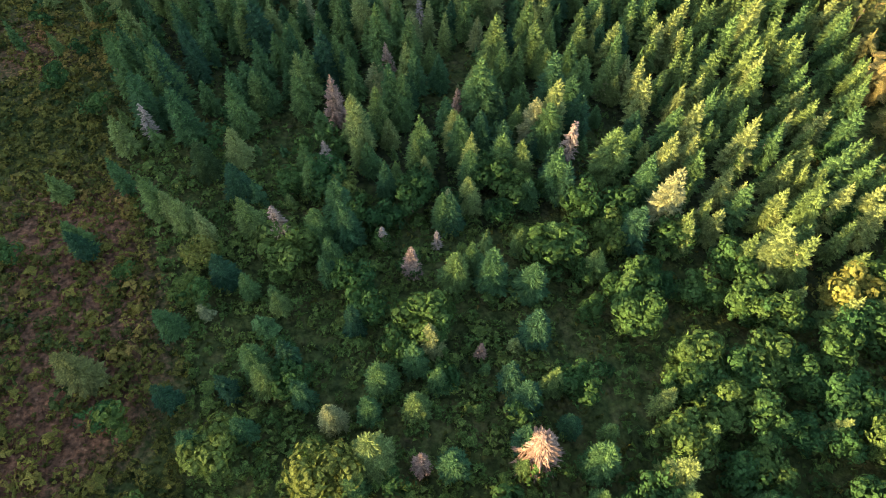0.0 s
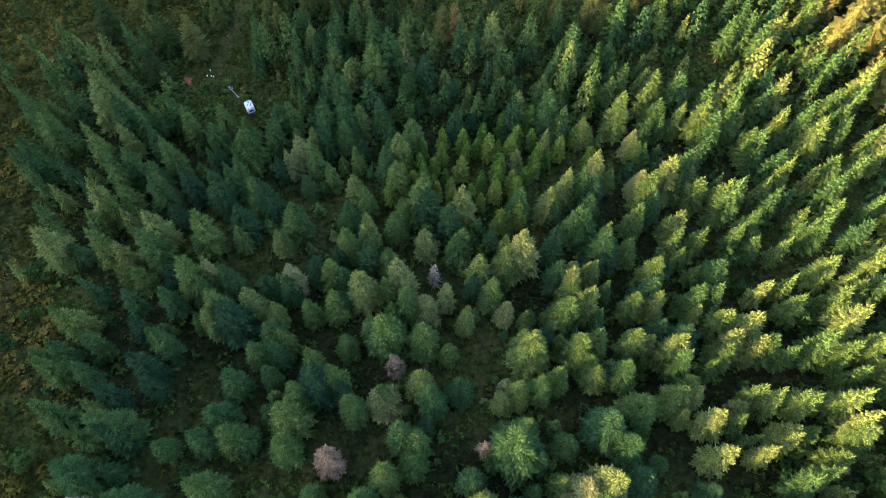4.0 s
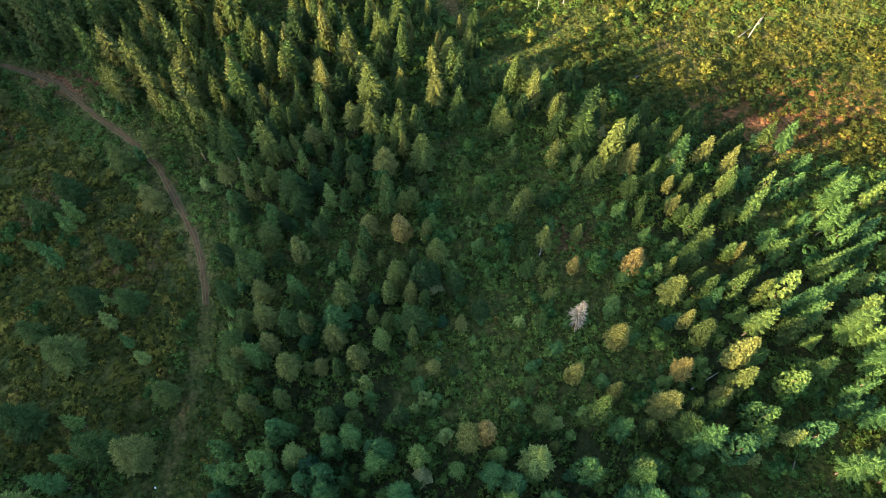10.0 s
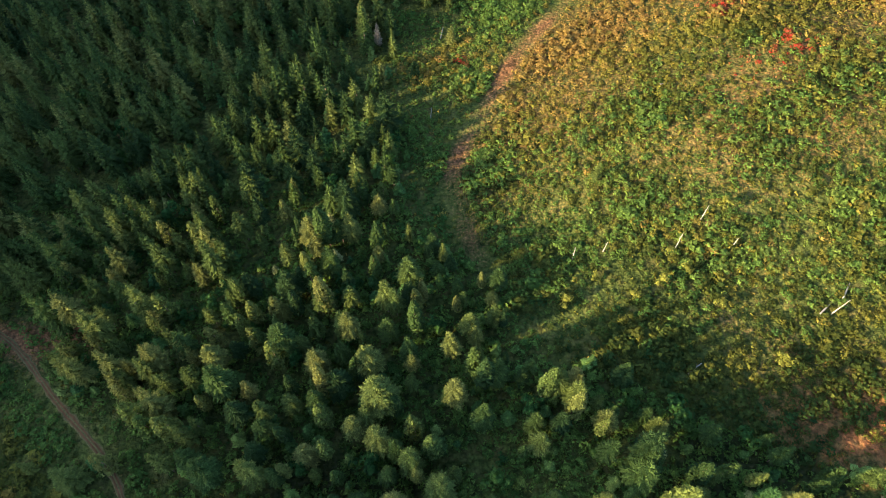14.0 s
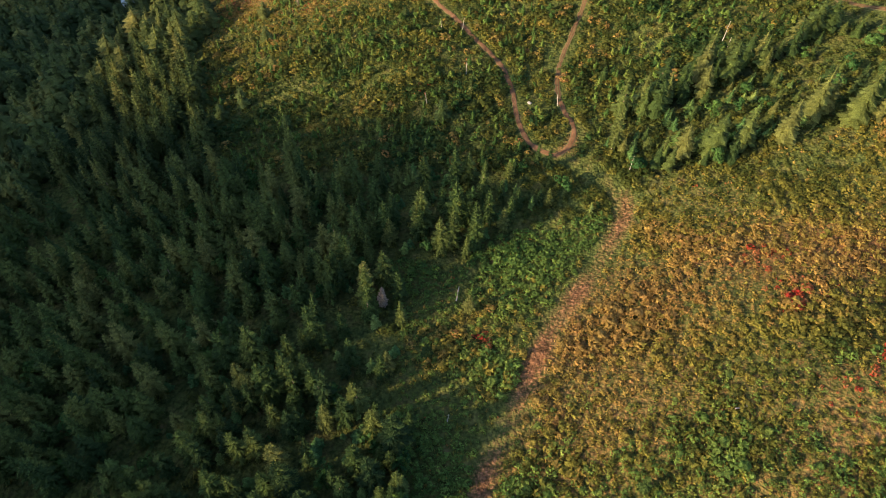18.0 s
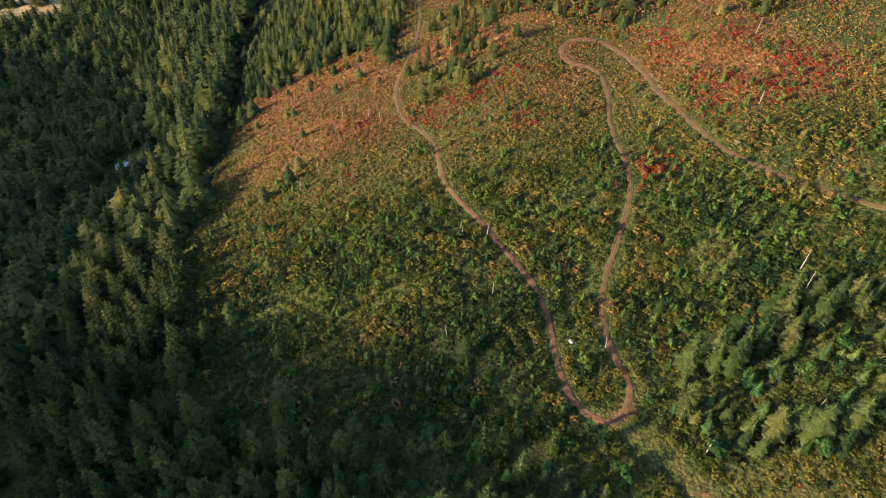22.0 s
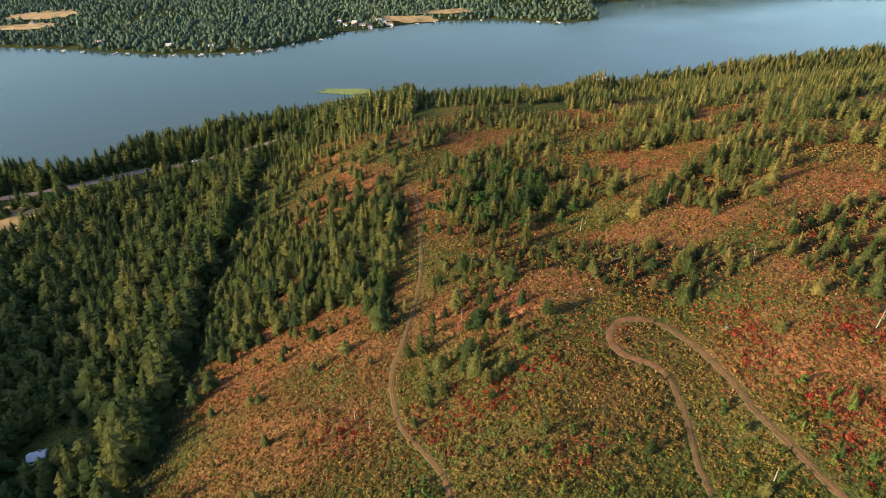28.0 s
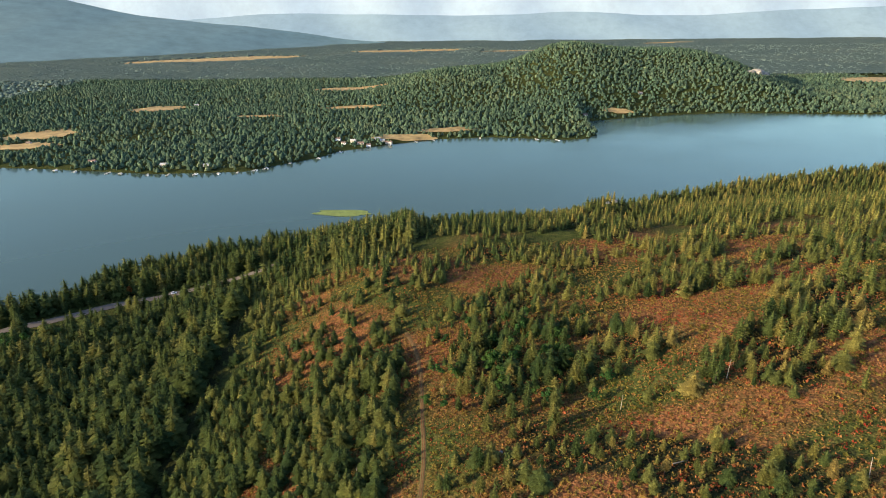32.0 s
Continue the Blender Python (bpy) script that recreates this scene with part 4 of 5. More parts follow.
# Tint also paints light: darker in the shaded middle, paler on the sunlit east.
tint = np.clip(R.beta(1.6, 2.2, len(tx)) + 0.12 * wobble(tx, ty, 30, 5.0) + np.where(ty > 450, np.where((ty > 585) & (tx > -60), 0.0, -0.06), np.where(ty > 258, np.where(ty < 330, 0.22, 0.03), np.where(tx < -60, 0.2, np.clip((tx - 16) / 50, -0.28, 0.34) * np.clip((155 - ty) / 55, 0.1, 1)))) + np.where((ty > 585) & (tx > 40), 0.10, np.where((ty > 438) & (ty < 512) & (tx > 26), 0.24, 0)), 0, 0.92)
th = np.where((ty > 585) & (ty < 700) & (tx > -60) & ~inside(tx, ty, COPSE), np.minimum(th, (3.2 + 4.8 * R.random(len(tx)) ** 1.3) * np.clip(1 + (ty - 660) / 80, 1, 1.5)), th)
wide = np.clip(R.normal(1.0, 0.14, len(tx)), 0.75, 1.5) * np.where(th < 9, 1.15, 1.0) * np.where((ty > 585) & (tx > -60), 1.2, np.where(ty > 480, 1.2, 1.0))


def chosen(mask, most):
    i = np.nonzero(mask)[0]
    return i[np.linspace(0, len(i) - 1, min(most, len(i))).astype(int)]


single = np.zeros(len(tx), int)
single[chosen((np.abs(tx + 8) < 44) & (ty > 35) & (ty < 165), 300)] = 1
single[chosen((np.abs(tx + 10) < 60) & (ty > 195) & (ty < 330), 300)] = 2
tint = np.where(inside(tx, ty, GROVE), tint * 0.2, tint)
single[chosen((tx > -60) & (tx < 110) & (ty > 560) & (ty < 800), 300)] = 3
near = (single == 0) & (ty < 340) & (np.abs(tx + 15) < 100)
vale = (ty > 450) & (tx < np.interp(ty, [450, 500, 540, 600, 640, 700, 770, 840, 930], [-98, -114, -128, -138, -143, -154, -166, -172, -180]))
vale |= (ty > 655) & (ty < 815) & (tx < -58)
dim = (single == 0) & ~near & ~vale & (ty < 470) & (tx < 30)
low = (single == 0) & ~near & ~vale & ~dim & ((ty > 720) | (tx < -190) | (tx > 150) | (ty < 340))
midd = (single == 0) & ~near & ~vale & ~dim & ~low
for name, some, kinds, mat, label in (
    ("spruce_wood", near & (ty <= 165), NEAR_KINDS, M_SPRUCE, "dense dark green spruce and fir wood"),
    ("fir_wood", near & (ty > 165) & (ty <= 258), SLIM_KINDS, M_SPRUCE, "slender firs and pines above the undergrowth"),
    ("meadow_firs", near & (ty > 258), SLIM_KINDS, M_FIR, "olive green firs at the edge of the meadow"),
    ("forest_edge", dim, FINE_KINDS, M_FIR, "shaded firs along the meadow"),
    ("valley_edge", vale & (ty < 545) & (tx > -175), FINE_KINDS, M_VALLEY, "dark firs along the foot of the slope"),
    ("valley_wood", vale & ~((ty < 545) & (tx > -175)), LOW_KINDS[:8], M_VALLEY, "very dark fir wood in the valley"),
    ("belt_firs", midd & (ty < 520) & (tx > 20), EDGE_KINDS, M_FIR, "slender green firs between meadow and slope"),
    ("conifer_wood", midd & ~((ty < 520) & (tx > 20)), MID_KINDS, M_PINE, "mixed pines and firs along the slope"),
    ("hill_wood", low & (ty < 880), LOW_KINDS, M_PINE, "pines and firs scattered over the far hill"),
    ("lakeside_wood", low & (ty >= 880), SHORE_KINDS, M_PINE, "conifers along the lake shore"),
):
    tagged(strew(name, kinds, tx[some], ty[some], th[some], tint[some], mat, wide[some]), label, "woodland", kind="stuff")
ox, oy, oh = (np.concatenate(v) for v in zip(*[(lambda x, y: (x, y, 12 + 3 * R.random(len(x))))(*grid(*b, 6.5)) for b in ((116, 330, -60, 262), (186, 330, 262, 480), (-340, -192, 205, 480))]))
away = oy * 0 + 1 > 0
away &= ~inside(ox, oy, OPEN_WEST) & ~inside(ox, oy, MEADOW) & ((ox > 0) | (R.random(len(ox)) < 0.6))
tagged(strew("outer_wood", FAR_KINDS, ox[away], oy[away], oh[away], np.clip(R.normal(0.4, 0.2, int(away.sum())), 0, 1), M_SPRUCE, np.full(int(away.sum()), 1.5)), "conifer wood spreading beyond the clearings", "woodland", kind="stuff")
trunks = np.nonzero((single == 0) & (np.abs(tx + 20) < 170) & (ty < 800))[0]
TK = strew("tree_trunks", [cone(0, 0.6, 0.013, 0.006, 4)], tx[trunks], ty[trunks], th[trunks], tint[trunks], M_BARK)
tagged(TK, "slim grey brown conifer trunks", "tree trunks", kind="stuff")


def tree_masters(name, count, crown, label, group, mat, trunk=0.97):
    out = []
    for _ in range(count):
        base = new(name)
        v, f = crown()
        link_mesh("crown", v, f, mat, base)
        v, f = cone(0, trunk, 0.014, 0.002, 6)
        link_mesh("trunk", v, f, M_BARK, base)
        out.append(tagged(base, label, "tree", group))
    return out


def stand(masters, places):
    """Sets trees at (x, y, height, width); the masters are the first of them."""
    for n, (x, y, h, w) in enumerate(places):
        m = Matrix.LocRotScale((x, y, float(height(x, y)) - 0.1), Euler((R.normal(0, 0.025), R.normal(0, 0.025), R.random() * 6.28)), None)
        ob = masters[n] if n < len(masters) else copy_thing(masters[n % len(masters)], m)
        ob.matrix_basis = m @ Matrix.Diagonal((h * w, h * w, h, 1))


for which, name, label, group, crown in (
    (1, "spruce_tree", "dark green spruce with drooping branches", "spruces of the dense wood", lambda: conifer(rng, 18, 9, rng.uniform(0.21, 0.27), rng.uniform(0.05, 0.18), rng.uniform(0.7, 0.95))),
    (2, "fir_tree", "tall fir with a bare lower trunk", "firs round the young clearing", lambda: pine_crown(rng, 480, 0.027) if rng.random() < 0.3 else conifer(rng, 15, 8, rng.uniform(0.17, 0.22), rng.uniform(0.2, 0.4), rng.uniform(0.6, 0.85))),
    (3, "pine_tree", "olive green pine on the dry hill", "pines on the hilltop", lambda: conifer(rng, 13, 7, rng.uniform(0.20, 0.26), rng.uniform(0.12, 0.32), rng.uniform(0.55, 0.8))),
):
    i = np.nonzero(single == which)[0]
    stand(tree_masters(name, 6, crown, label, group, (M_SPRUCE1, M_FIR1, M_PINE1)[which - 1]), list(zip(tx[i], ty[i], th[i], wide[i])))


def dead_crown(r, twigs=110):
    """Bare drooping twigs round a stem."""
    out = []
    for k in range(twigs):
        z = 0.18 + 0.78 * k / twigs
        a = r.random() * 6.283
        ln = 0.17 * (1 - z) ** 0.7 * r.uniform(0.5, 1.1) + 0.02
        way, side = np.array([np.cos(a), np.sin(a), 0]), np.array([-np.sin(a), np.cos(a), 0])
        out.append(spray(np.array([0, 0, z]), way, side, ln, 0.014, 0.003, ln * r.uniform(0.1, 0.5)))
        out.append(spray(np.array([0, 0, z]) + way * ln * 0.4, way * 0.7 + side * 0.7, side, ln * 0.5, 0.007, 0.002, ln * 0.2))
    return join(out)


stand(tree_masters("dry_tree", 3, lambda: conifer(rng, 15, 8, 0.17, 0.12), "dying spruce with rust brown needles", "dying spruces", M_DEAD), [(x, y, h, 1.2) for x, y, h, k in NAMED if k == 1])
stand(tree_masters("dead_tree", 1, lambda: dead_crown(rng, 260), "large dead spruce with dense pale pink twigs", "", M_DEAD), [(11, 19, 12.5, 1.9)])
stand(tree_masters("dead_tree", 3, lambda: dead_crown(rng), "dead grey conifer with bare twigs", "dead conifers", M_DEAD), [(x, y, h, 1.35) for x, y, h, k in NAMED if k == 2])

stand(tree_masters("spruce_tree", 5, lambda: conifer(rng, 18, 10, rng.uniform(0.23, 0.29), rng.uniform(0.04, 0.14), rng.uniform(0.65, 0.9)), "free-standing green spruce among the undergrowth", "spruces below the dense wood", M_SPRUCE1), [(x, y, h, R.uniform(0.95, 1.2)) for x, y, h in FREE_FIRS])
stand(tree_masters("pine_tree", 5, lambda: pine_crown(rng, 560, 0.026) if rng.random() < 0.6 else conifer(rng, 15, 8, 0.18, 0.3, 0.6), "tall pale green pine above the young trees", "pale pines round the clearing", M_PINE1), [(x, y, h, R.uniform(1.15, 1.4)) for x, y, h in PALE_FIRS])
stand(tree_masters("fir_tree", 4, lambda: conifer(rng, 16, 9, rng.uniform(0.25, 0.31), 0.08, 0.65), "broad olive green fir on the brushy clearing", "firs of the brushy clearing", M_FIR1), [(x, y, h, R.uniform(1.0, 1.2)) for x, y, h in WEST_FIRS])
M_LIME = foliage("young larch needles", [(0.0, (0.075, 0.150, 0.030)), (0.6, (0.120, 0.185, 0.036)), (1.0, (0.17, 0.21, 0.045))], True, 0.35)
LIME = ((-20, 156), (-8, 161), (14, 164), (32, 160), (14, 152), (12, 140), (0, 137), (-18, 140))
qx, qy = grid(-24, 36, 132, 170, 3.3)
k = R.random(len(qx)) < 0.85 * blurred(qx, qy, LIME, 4)
stand(tree_masters("young_larch", 5, lambda: conifer(rng, 13, 8, rng.uniform(0.17, 0.22), 0.2, 0.6), "slender bright green young larch", "larches in a close clump", M_LIME), [(x, y, R.uniform(7.5, 10.5), R.uniform(0.9, 1.2)) for x, y in zip(qx[k], qy[k])])

# Broad-leaved groves and edges.
lx, ly = grid(-50, 40, 685, 822, 4.6)
k = R.random(len(lx)) < 0.25 * blurred(lx, ly, GROVE, 16)
ex, ey = grid(-130, 110, 0, 480, 9)
pe, _ = trees_here(ex, ey)
ke = (R.random(len(ex)) < np.where(inside(ex, ey, YOUNG), 0.7, 0.25)) & (pe > 0.05)
lx, ly = np.r_[lx[k], ex[ke]], np.r_[ly[k], ey[ke]]
gold = ((20, 429), (30, 303), (36, 306), (24, 300), (41, 297), (16, 306), (46, 320), (33, 310), (9, 300), (52, 284))
lx, ly = np.r_[lx, [g[0] for g in gold]], np.r_[ly, [g[1] for g in gold]]
LS = strew("broadleaf_trees", LEAF_KINDS, lx, ly, R.uniform(4.5, 9, len(lx)) * np.r_[np.ones(len(lx) - len(gold)), np.full(len(gold), 0.6)], np.r_[R.beta(1.2, 2.8, len(lx) - len(gold)), np.full(len(gold), 1.0)], M_LEAFY, R.uniform(0.9, 1.3, len(lx)))
tagged(LS, "bright green aspens and birches among the firs", "trees", kind="stuff")
bx_, by_ = grid(-45, 82, 0, 74, 4.0)
k = (inside(bx_, by_, LEAFY) & (R.random(len(bx_)) < 0.36)) | (~inside(bx_, by_, OPEN_WEST) & (R.random(len(bx_)) < 0.10))
bx_, by_ = bx_[k][:300], by_[k][:300]
stand(tree_masters("birch_tree", 6, lambda: broadleaf(rng, 24, 60, 0.030, 0.28), "leafy green birch with a rounded crown", "birches below the spruces", M_LEAFY1, 0.6), list(zip(bx_, by_, R.uniform(5.5, 10, len(bx_)), R.uniform(1.0, 1.45, len(bx_)))))

M_RUSSET = foliage("russet leaves", [(0.0, (0.30, 0.085, 0.030)), (1.0, (0.34, 0.12, 0.035))], True, 0.35)
stand(tree_masters("poplar_tree", 3, lambda: broadleaf(rng, 18, 40, 0.036, 0.24), "pale green poplar beside the lake road", "poplars by the lake road", M_LEAFY1, 0.6), [(x, y, R.uniform(11, 15), R.uniform(0.9, 1.2)) for x, y in ((-325, 893), (-318, 899), (-333, 887), (-312, 893), (-322, 904), (-340, 894), (-329, 880), (-307, 902))])
stand(tree_masters("maple_tree", 1, lambda: broadleaf(rng, 16, 40, 0.038, 0.24), "orange red maple at the lakeside", "", M_RUSSET, 0.6), [(-294, 978, 9, 1.1)])

# Young firs between the tall trees.
yx, yy = grid(-110, 100, 30, 470, 4.4)
py, _ = trees_here(yx, yy)
k = (R.random(len(yx)) < np.where(inside(yx, yy, YOUNG), 0.65, np.where(yy > 150, 0.45, 0.18))) & (py > 0.2)
yx, yy = yx[k], yy[k]
YF = strew("young_firs", YOUNG_KINDS, yx, yy, R.uniform(2.5, 7, len(yx)), np.clip(R.normal(0.55, 0.2, len(yx)), 0, 1), M_SPRUCE, R.uniform(1.1, 1.5, len(yx)))
tagged(YF, "bright young firs filling the gaps", "young trees", kind="stuff")

# ---- shrubs ----
sx, sy = (np.concatenate(v) for v in zip(grid(-150, 190, 0, 930, 1.55), grid(-40, 110, 250, 450, 2.2)))
open_ = inside(sx, sy, MEADOW) | inside(sx, sy, SLOPE)
rough_ = inside(sx, sy, SPARSE) | inside(sx, sy, OPEN_WEST) | inside(sx, sy, THIN_WEST) | inside(sx, sy, YOUNG)
hilltop = (sy > 560) & (sx > -140) & ~open_
pr = np.where(open_, 0.88, np.where(rough_, 0.72, np.where(hilltop, 0.27, np.where(sy < 340, np.where(sy > 165, 0.6, 0.25), np.where((sy > 425) & (sy < 475) & (sx > 0), 0.7, 0.08)))))
pr = pr * (1 - 0.6 * blurred(sx, sy, BROWN_SLOPE)) * (1 - 0.5 * np.exp(-(((sx - 62) / 14) ** 2) - ((sy - 266) / 9) ** 2))
pr = np.where(inside(sx, sy, SLOPE), pr * np.clip(1.0 + 0.4 * wobble(sx, sy, 4.5, 8.0), 0.55, 1.1), pr)
pr = pr * np.clip(1.0 + 0.5 * wobble(sx, sy, 6, 2.2), 0.2, 1.15)
for line, w in ((TRACK_UP, 1.9), (TRACK_WEST, 1.9), (TRACK_DOWN, 3.3), (TRACK_LEFT, 2.4)):
    pr = np.where(off_line(sx, sy, line) < w, 0, pr)
pr = np.where(inside(sx, sy, VAN_GLADE), pr * 0.3, pr)
pr = np.where(np.abs(sx + 20) > 105 + 0.25 * sy, 0, pr)
k = R.random(len(sx)) < pr
sx, sy = sx[k], sy[k]
hue = R.normal(0.22, 0.085, len(sx))
mead = inside(sx, sy, MEADOW)
hue = hue + np.where(mead, np.clip((sy - 325) / 60, 0, 1.1) * 0.22 + 0.12 + 0.08 * wobble(sx, sy, 13, 6.0), 0)
hue = hue + np.where(rough_[k], 0.10, 0)
slo = inside(sx, sy, SLOPE)
west = mead & (sx < np.interp(sy, [p[1] for p in TRACK_DOWN[:3:-1]], [p[0] for p in TRACK_DOWN[:3:-1]]))
hue = hue - np.where(mead, 0.22 * west + 0.13 * np.clip((sx - 25) / 60, 0, 1) * (sy < 390) * (sy > 325) - 0.07 * np.clip((sx - 25) / 30, 0, 1) * (sy < 312) - 0.09 * wobble(sx, sy, 4.5, 5.0) - 0.08 * wobble(sx, sy, 22, 3.0), 0)
hue = hue + np.where(slo & (R.random(len(sx)) < 0.05 + 0.06 * wobble(sx, sy, 15, 2.0)), 0.40, 0)
hue = hue + np.where(slo, 0.02 + R.normal(0, 0.06, len(sx)) + 0.10 * wobble(sx, sy, 3.5, 5.0) + 0.10 * wobble(sx, sy, 11, 7.0) + 0.31 * np.clip((sy - 535) / 70, 0, 1) + 0.14 * wobble(sx, sy, 16, 1.0), 0)
hue = hue + np.where(slo & (sx > 50) & (sy > 520), 0.06 * np.clip((sx - 50) / 20, 0, 1), 0) + np.where(slo, 0.11 * np.clip((sy - 490) / 50, 0, 1) - 0.05 + 0.03 * np.clip((-20 - sx) / 40, 0, 1) * np.clip((sy - 480) / 30, 0, 1), 0)
hue = hue - np.where(mead, 0.26 * np.clip((sy - np.interp(sx, [-40, 6, 32, 56, 105, 185], [390, 396, 398, 400, 408, 410])) / 20, 0, 1), 0)
hue = hue - np.where(mead, 0.05 * np.clip((365 - sy) / 25, 0, 1), 0)
hue = hue + np.where(mead & (sx > 0), 0.05 - 0.16 * np.clip((340 - sy) / 30, 0, 1), 0)
hue = hue + np.where(hilltop[k], 0.34 + 0.22 * wobble(sx, sy, 14, 4.0) + 0.10 * wobble(sx, sy, 5, 1.0), 0)
open_k = open_[k]
REDS = ((-18, 604, 5), (-26, 600, 6), (-40, 593, 6), (57, 620, 6), (60, 613, 5), (102, 573, 7), (84, 566, 6), (62, 564, 5), (40, 541, 5), (33, 535, 4), (84, 604, 6), (121, 787, 8), (57, 599, 5), (70, 576, 6), (69, 710, 7), (92, 661, 6), (-5, 609, 5), (97, 580, 6), (1, 574, 4), (-67, 602, 5), (-15, 503, 1.6), (-34, 490, 1.6), (-14, 386, 1.6), (60, 388, 3), (61, 362, 3), (72, 365, 3), (57, 400, 3), (-69, 564, 2), (-85, 562, 2))
hue = np.where(mead, np.minimum(hue, 0.62 + 0.06 * R.random(len(hue))), np.where(slo, np.minimum(hue, 0.60 + 0.10 * R.random(len(hue))), hue))
for rx, ry, rr in REDS:
    if rr >= 5:
        n = int(0.9 * rr * rr)
        sx, sy = np.r_[sx, R.normal(rx, rr * 0.75, n)], np.r_[sy, R.normal(ry, rr * 0.6, n)]
        hue = np.r_[hue, R.uniform(0.42, 0.97, n)]
        slo, open_k = np.r_[slo, np.zeros(n, bool)], np.r_[open_k, np.zeros(n, bool)]
for rx, ry, rr in REDS:
    d = np.hypot(sx - rx, sy - ry) / rr
    hue = np.where(R.random(len(sx)) < np.clip(0.75 - d * 0.32, 0, 0.58), R.uniform(0.74, 1.0, len(sx)), hue)
hue = np.where(R.random(len(sx)) < 0.75 * np.exp(-(((sx - 30) / 11) ** 2) - ((sy - 607) / 11) ** 2), R.uniform(0.05, 0.30, len(sx)), hue)
hue = hue + np.where(inside(sx, sy, OPEN_WEST), 0.06 + 0.1 * wobble(sx, sy, 8, 1.0), 0)
size = (0.75 + 1.5 * R.random(len(sx)) ** 1.6) * np.where(open_k, 1.0, 1.15) * np.where(slo, (1.25 + 0.45 * wobble(sx, sy, 5, 3.0)) * (1 - 0.42 * np.clip((sy - 525) / 40, 0, 1)), np.where(sy > 560, 0.7, 1.0)) * np.where(np.r_[mead, np.zeros(len(sx) - len(mead), bool)], 0.95 + 0.34 * wobble(sx, sy, 6, 9.0), 1.0)
under = (sy < 345) & ~inside(sx, sy, MEADOW) & ~inside(sx, sy, OPEN_WEST) & ~inside(sx, sy, THIN_WEST)
green = mead & (sy[:len(mead)] < 372) & (R.random(len(mead)) < 0.62 * np.clip((382 - sy[:len(mead)]) / 40, 0, 1) * np.clip((sy[:len(mead)] - 286) / 20, 0, 1))
under[:len(west)] |= (west & (hue[:len(west)] < 0.42)) | (green & (hue[:len(west)] < 0.55))
hue, spread = np.clip(hue, 0, 1), R.uniform(1.05, 1.8, len(sx))
pick_ = np.where((sy > 610) | ((sy < 165) & ~np.r_[rough_[k], np.zeros(len(sx) - int(k.sum()), bool)]), R.integers(6, 9, len(sx)), R.integers(0, 6, len(sx)))
SS = strew("shrubs", SHRUB_KINDS, sx[~under], sy[~under], size[~under], hue[~under], M_SHRUB, spread[~under], 0.05, pick_[~under])
tagged(SS, "autumn shrubs in green, ochre and red", "shrubs", kind="stuff")
UG = strew("undergrowth", SHRUB_KINDS, sx[under], sy[under], size[under], hue[under], M_UNDER, spread[under], 0.05, pick_[under])
tagged(UG, "leafy green undergrowth below the firs", "undergrowth", kind="stuff")

# Saplings standing above the shrubs of the slope.
px_, py_ = grid(-128, 150, 448, 590, 3.5)
k = inside(px_, py_, SLOPE) & (R.random(len(px_)) < np.clip(0.55 + 0.5 * wobble(px_, py_, 10, 3.0), 0.1, 0.9) * np.clip((600 - py_) / 70, 0.1, 1))
for line in (TRACK_UP, TRACK_WEST):
    k &= off_line(px_, py_, line) > 3.2
px_, py_ = px_[k], py_[k]
SAPLING_KINDS = [broadleaf(rng, 7, 14, 0.075, 0.20) for _ in range(4)] + [conifer(rng, 7, 6, 0.26, 0.05, 0.7, False) for _ in range(3)]
SP = strew("saplings", SAPLING_KINDS, px_, py_, R.uniform(2.0, 5.4, len(px_)), np.clip(R.normal(0.20, 0.16, len(px_)) + 0.15 * (R.random(len(px_)) < 0.12), 0, 0.62), M_UNDER, R.uniform(0.75, 1.1, len(px_)))
tagged(SP, "green saplings and tall bushes on the slope", "saplings", kind="stuff")

# Grass tufts and low growth between the shrubs.
def tuft(r, n=3):
    v, f = [], []
    for k in range(n):
        a, q = r.random() * 6.283, r.random() * 0.5
        c = np.array([q * np.cos(a), q * np.sin(a), 0])
        b = r.random() * 6.283
        d = np.array([np.cos(b), np.sin(b), 0]) * r.uniform(0.3, 0.5)
        out = np.array([np.cos(a), np.sin(a), 0]) * 0.35
        v += [c - d, c + d, c + out + np.array([0, 0, r.uniform(0.5, 1.0)])]
        f.append((3 * k, 3 * k + 1, 3 * k + 2))
    return np.array(v), np.array(f)


ux, uy = grid(-150, 170, 0, 930, 1.15)
keep = blurred(ux, uy, MEADOW) * 0.22 + blurred(ux, uy, SLOPE) * (0.25 + 0.4 * np.clip((uy - 525) / 40, 0, 1)) + blurred(ux, uy, OPEN_WEST) * 0.35 + blurred(ux, uy, THIN_WEST) * 0.4 + blurred(ux, uy, VAN_GLADE) * 0.5 + 0.55 * (uy > 590) * (uy < 800) * (ux > -140) + 0.28 * (uy >= 800) * (ux > -165) + 0.2 * (uy < 340)
for line, w in ((TRACK_UP, 1.6), (TRACK_WEST, 1.6), (TRACK_LEFT, 1.6), (TRACK_DOWN, 2.2)):
    keep = np.where(off_line(ux, uy, line) < w, 0, keep)
keep = np.where(np.abs(ux + 20) > 105 + 0.25 * uy, 0, keep)
k = R.random(len(ux)) < np.clip(keep, 0, 0.8)
ux, uy = ux[k], uy[k]
uh = R.normal(0.30, 0.10, len(ux)) + np.where(uy > 540, 0.40, 0) * np.clip((uy - 540) / 50, 0, 1) + np.where(inside(ux, uy, MEADOW), 0.12 + 0.12 * np.clip((uy - 340) / 60, -1, 1), 0) + 0.1 * wobble(ux, uy, 10, 2.0) - 0.16 * inside(ux, uy, SLOPE) * (uy < 560)
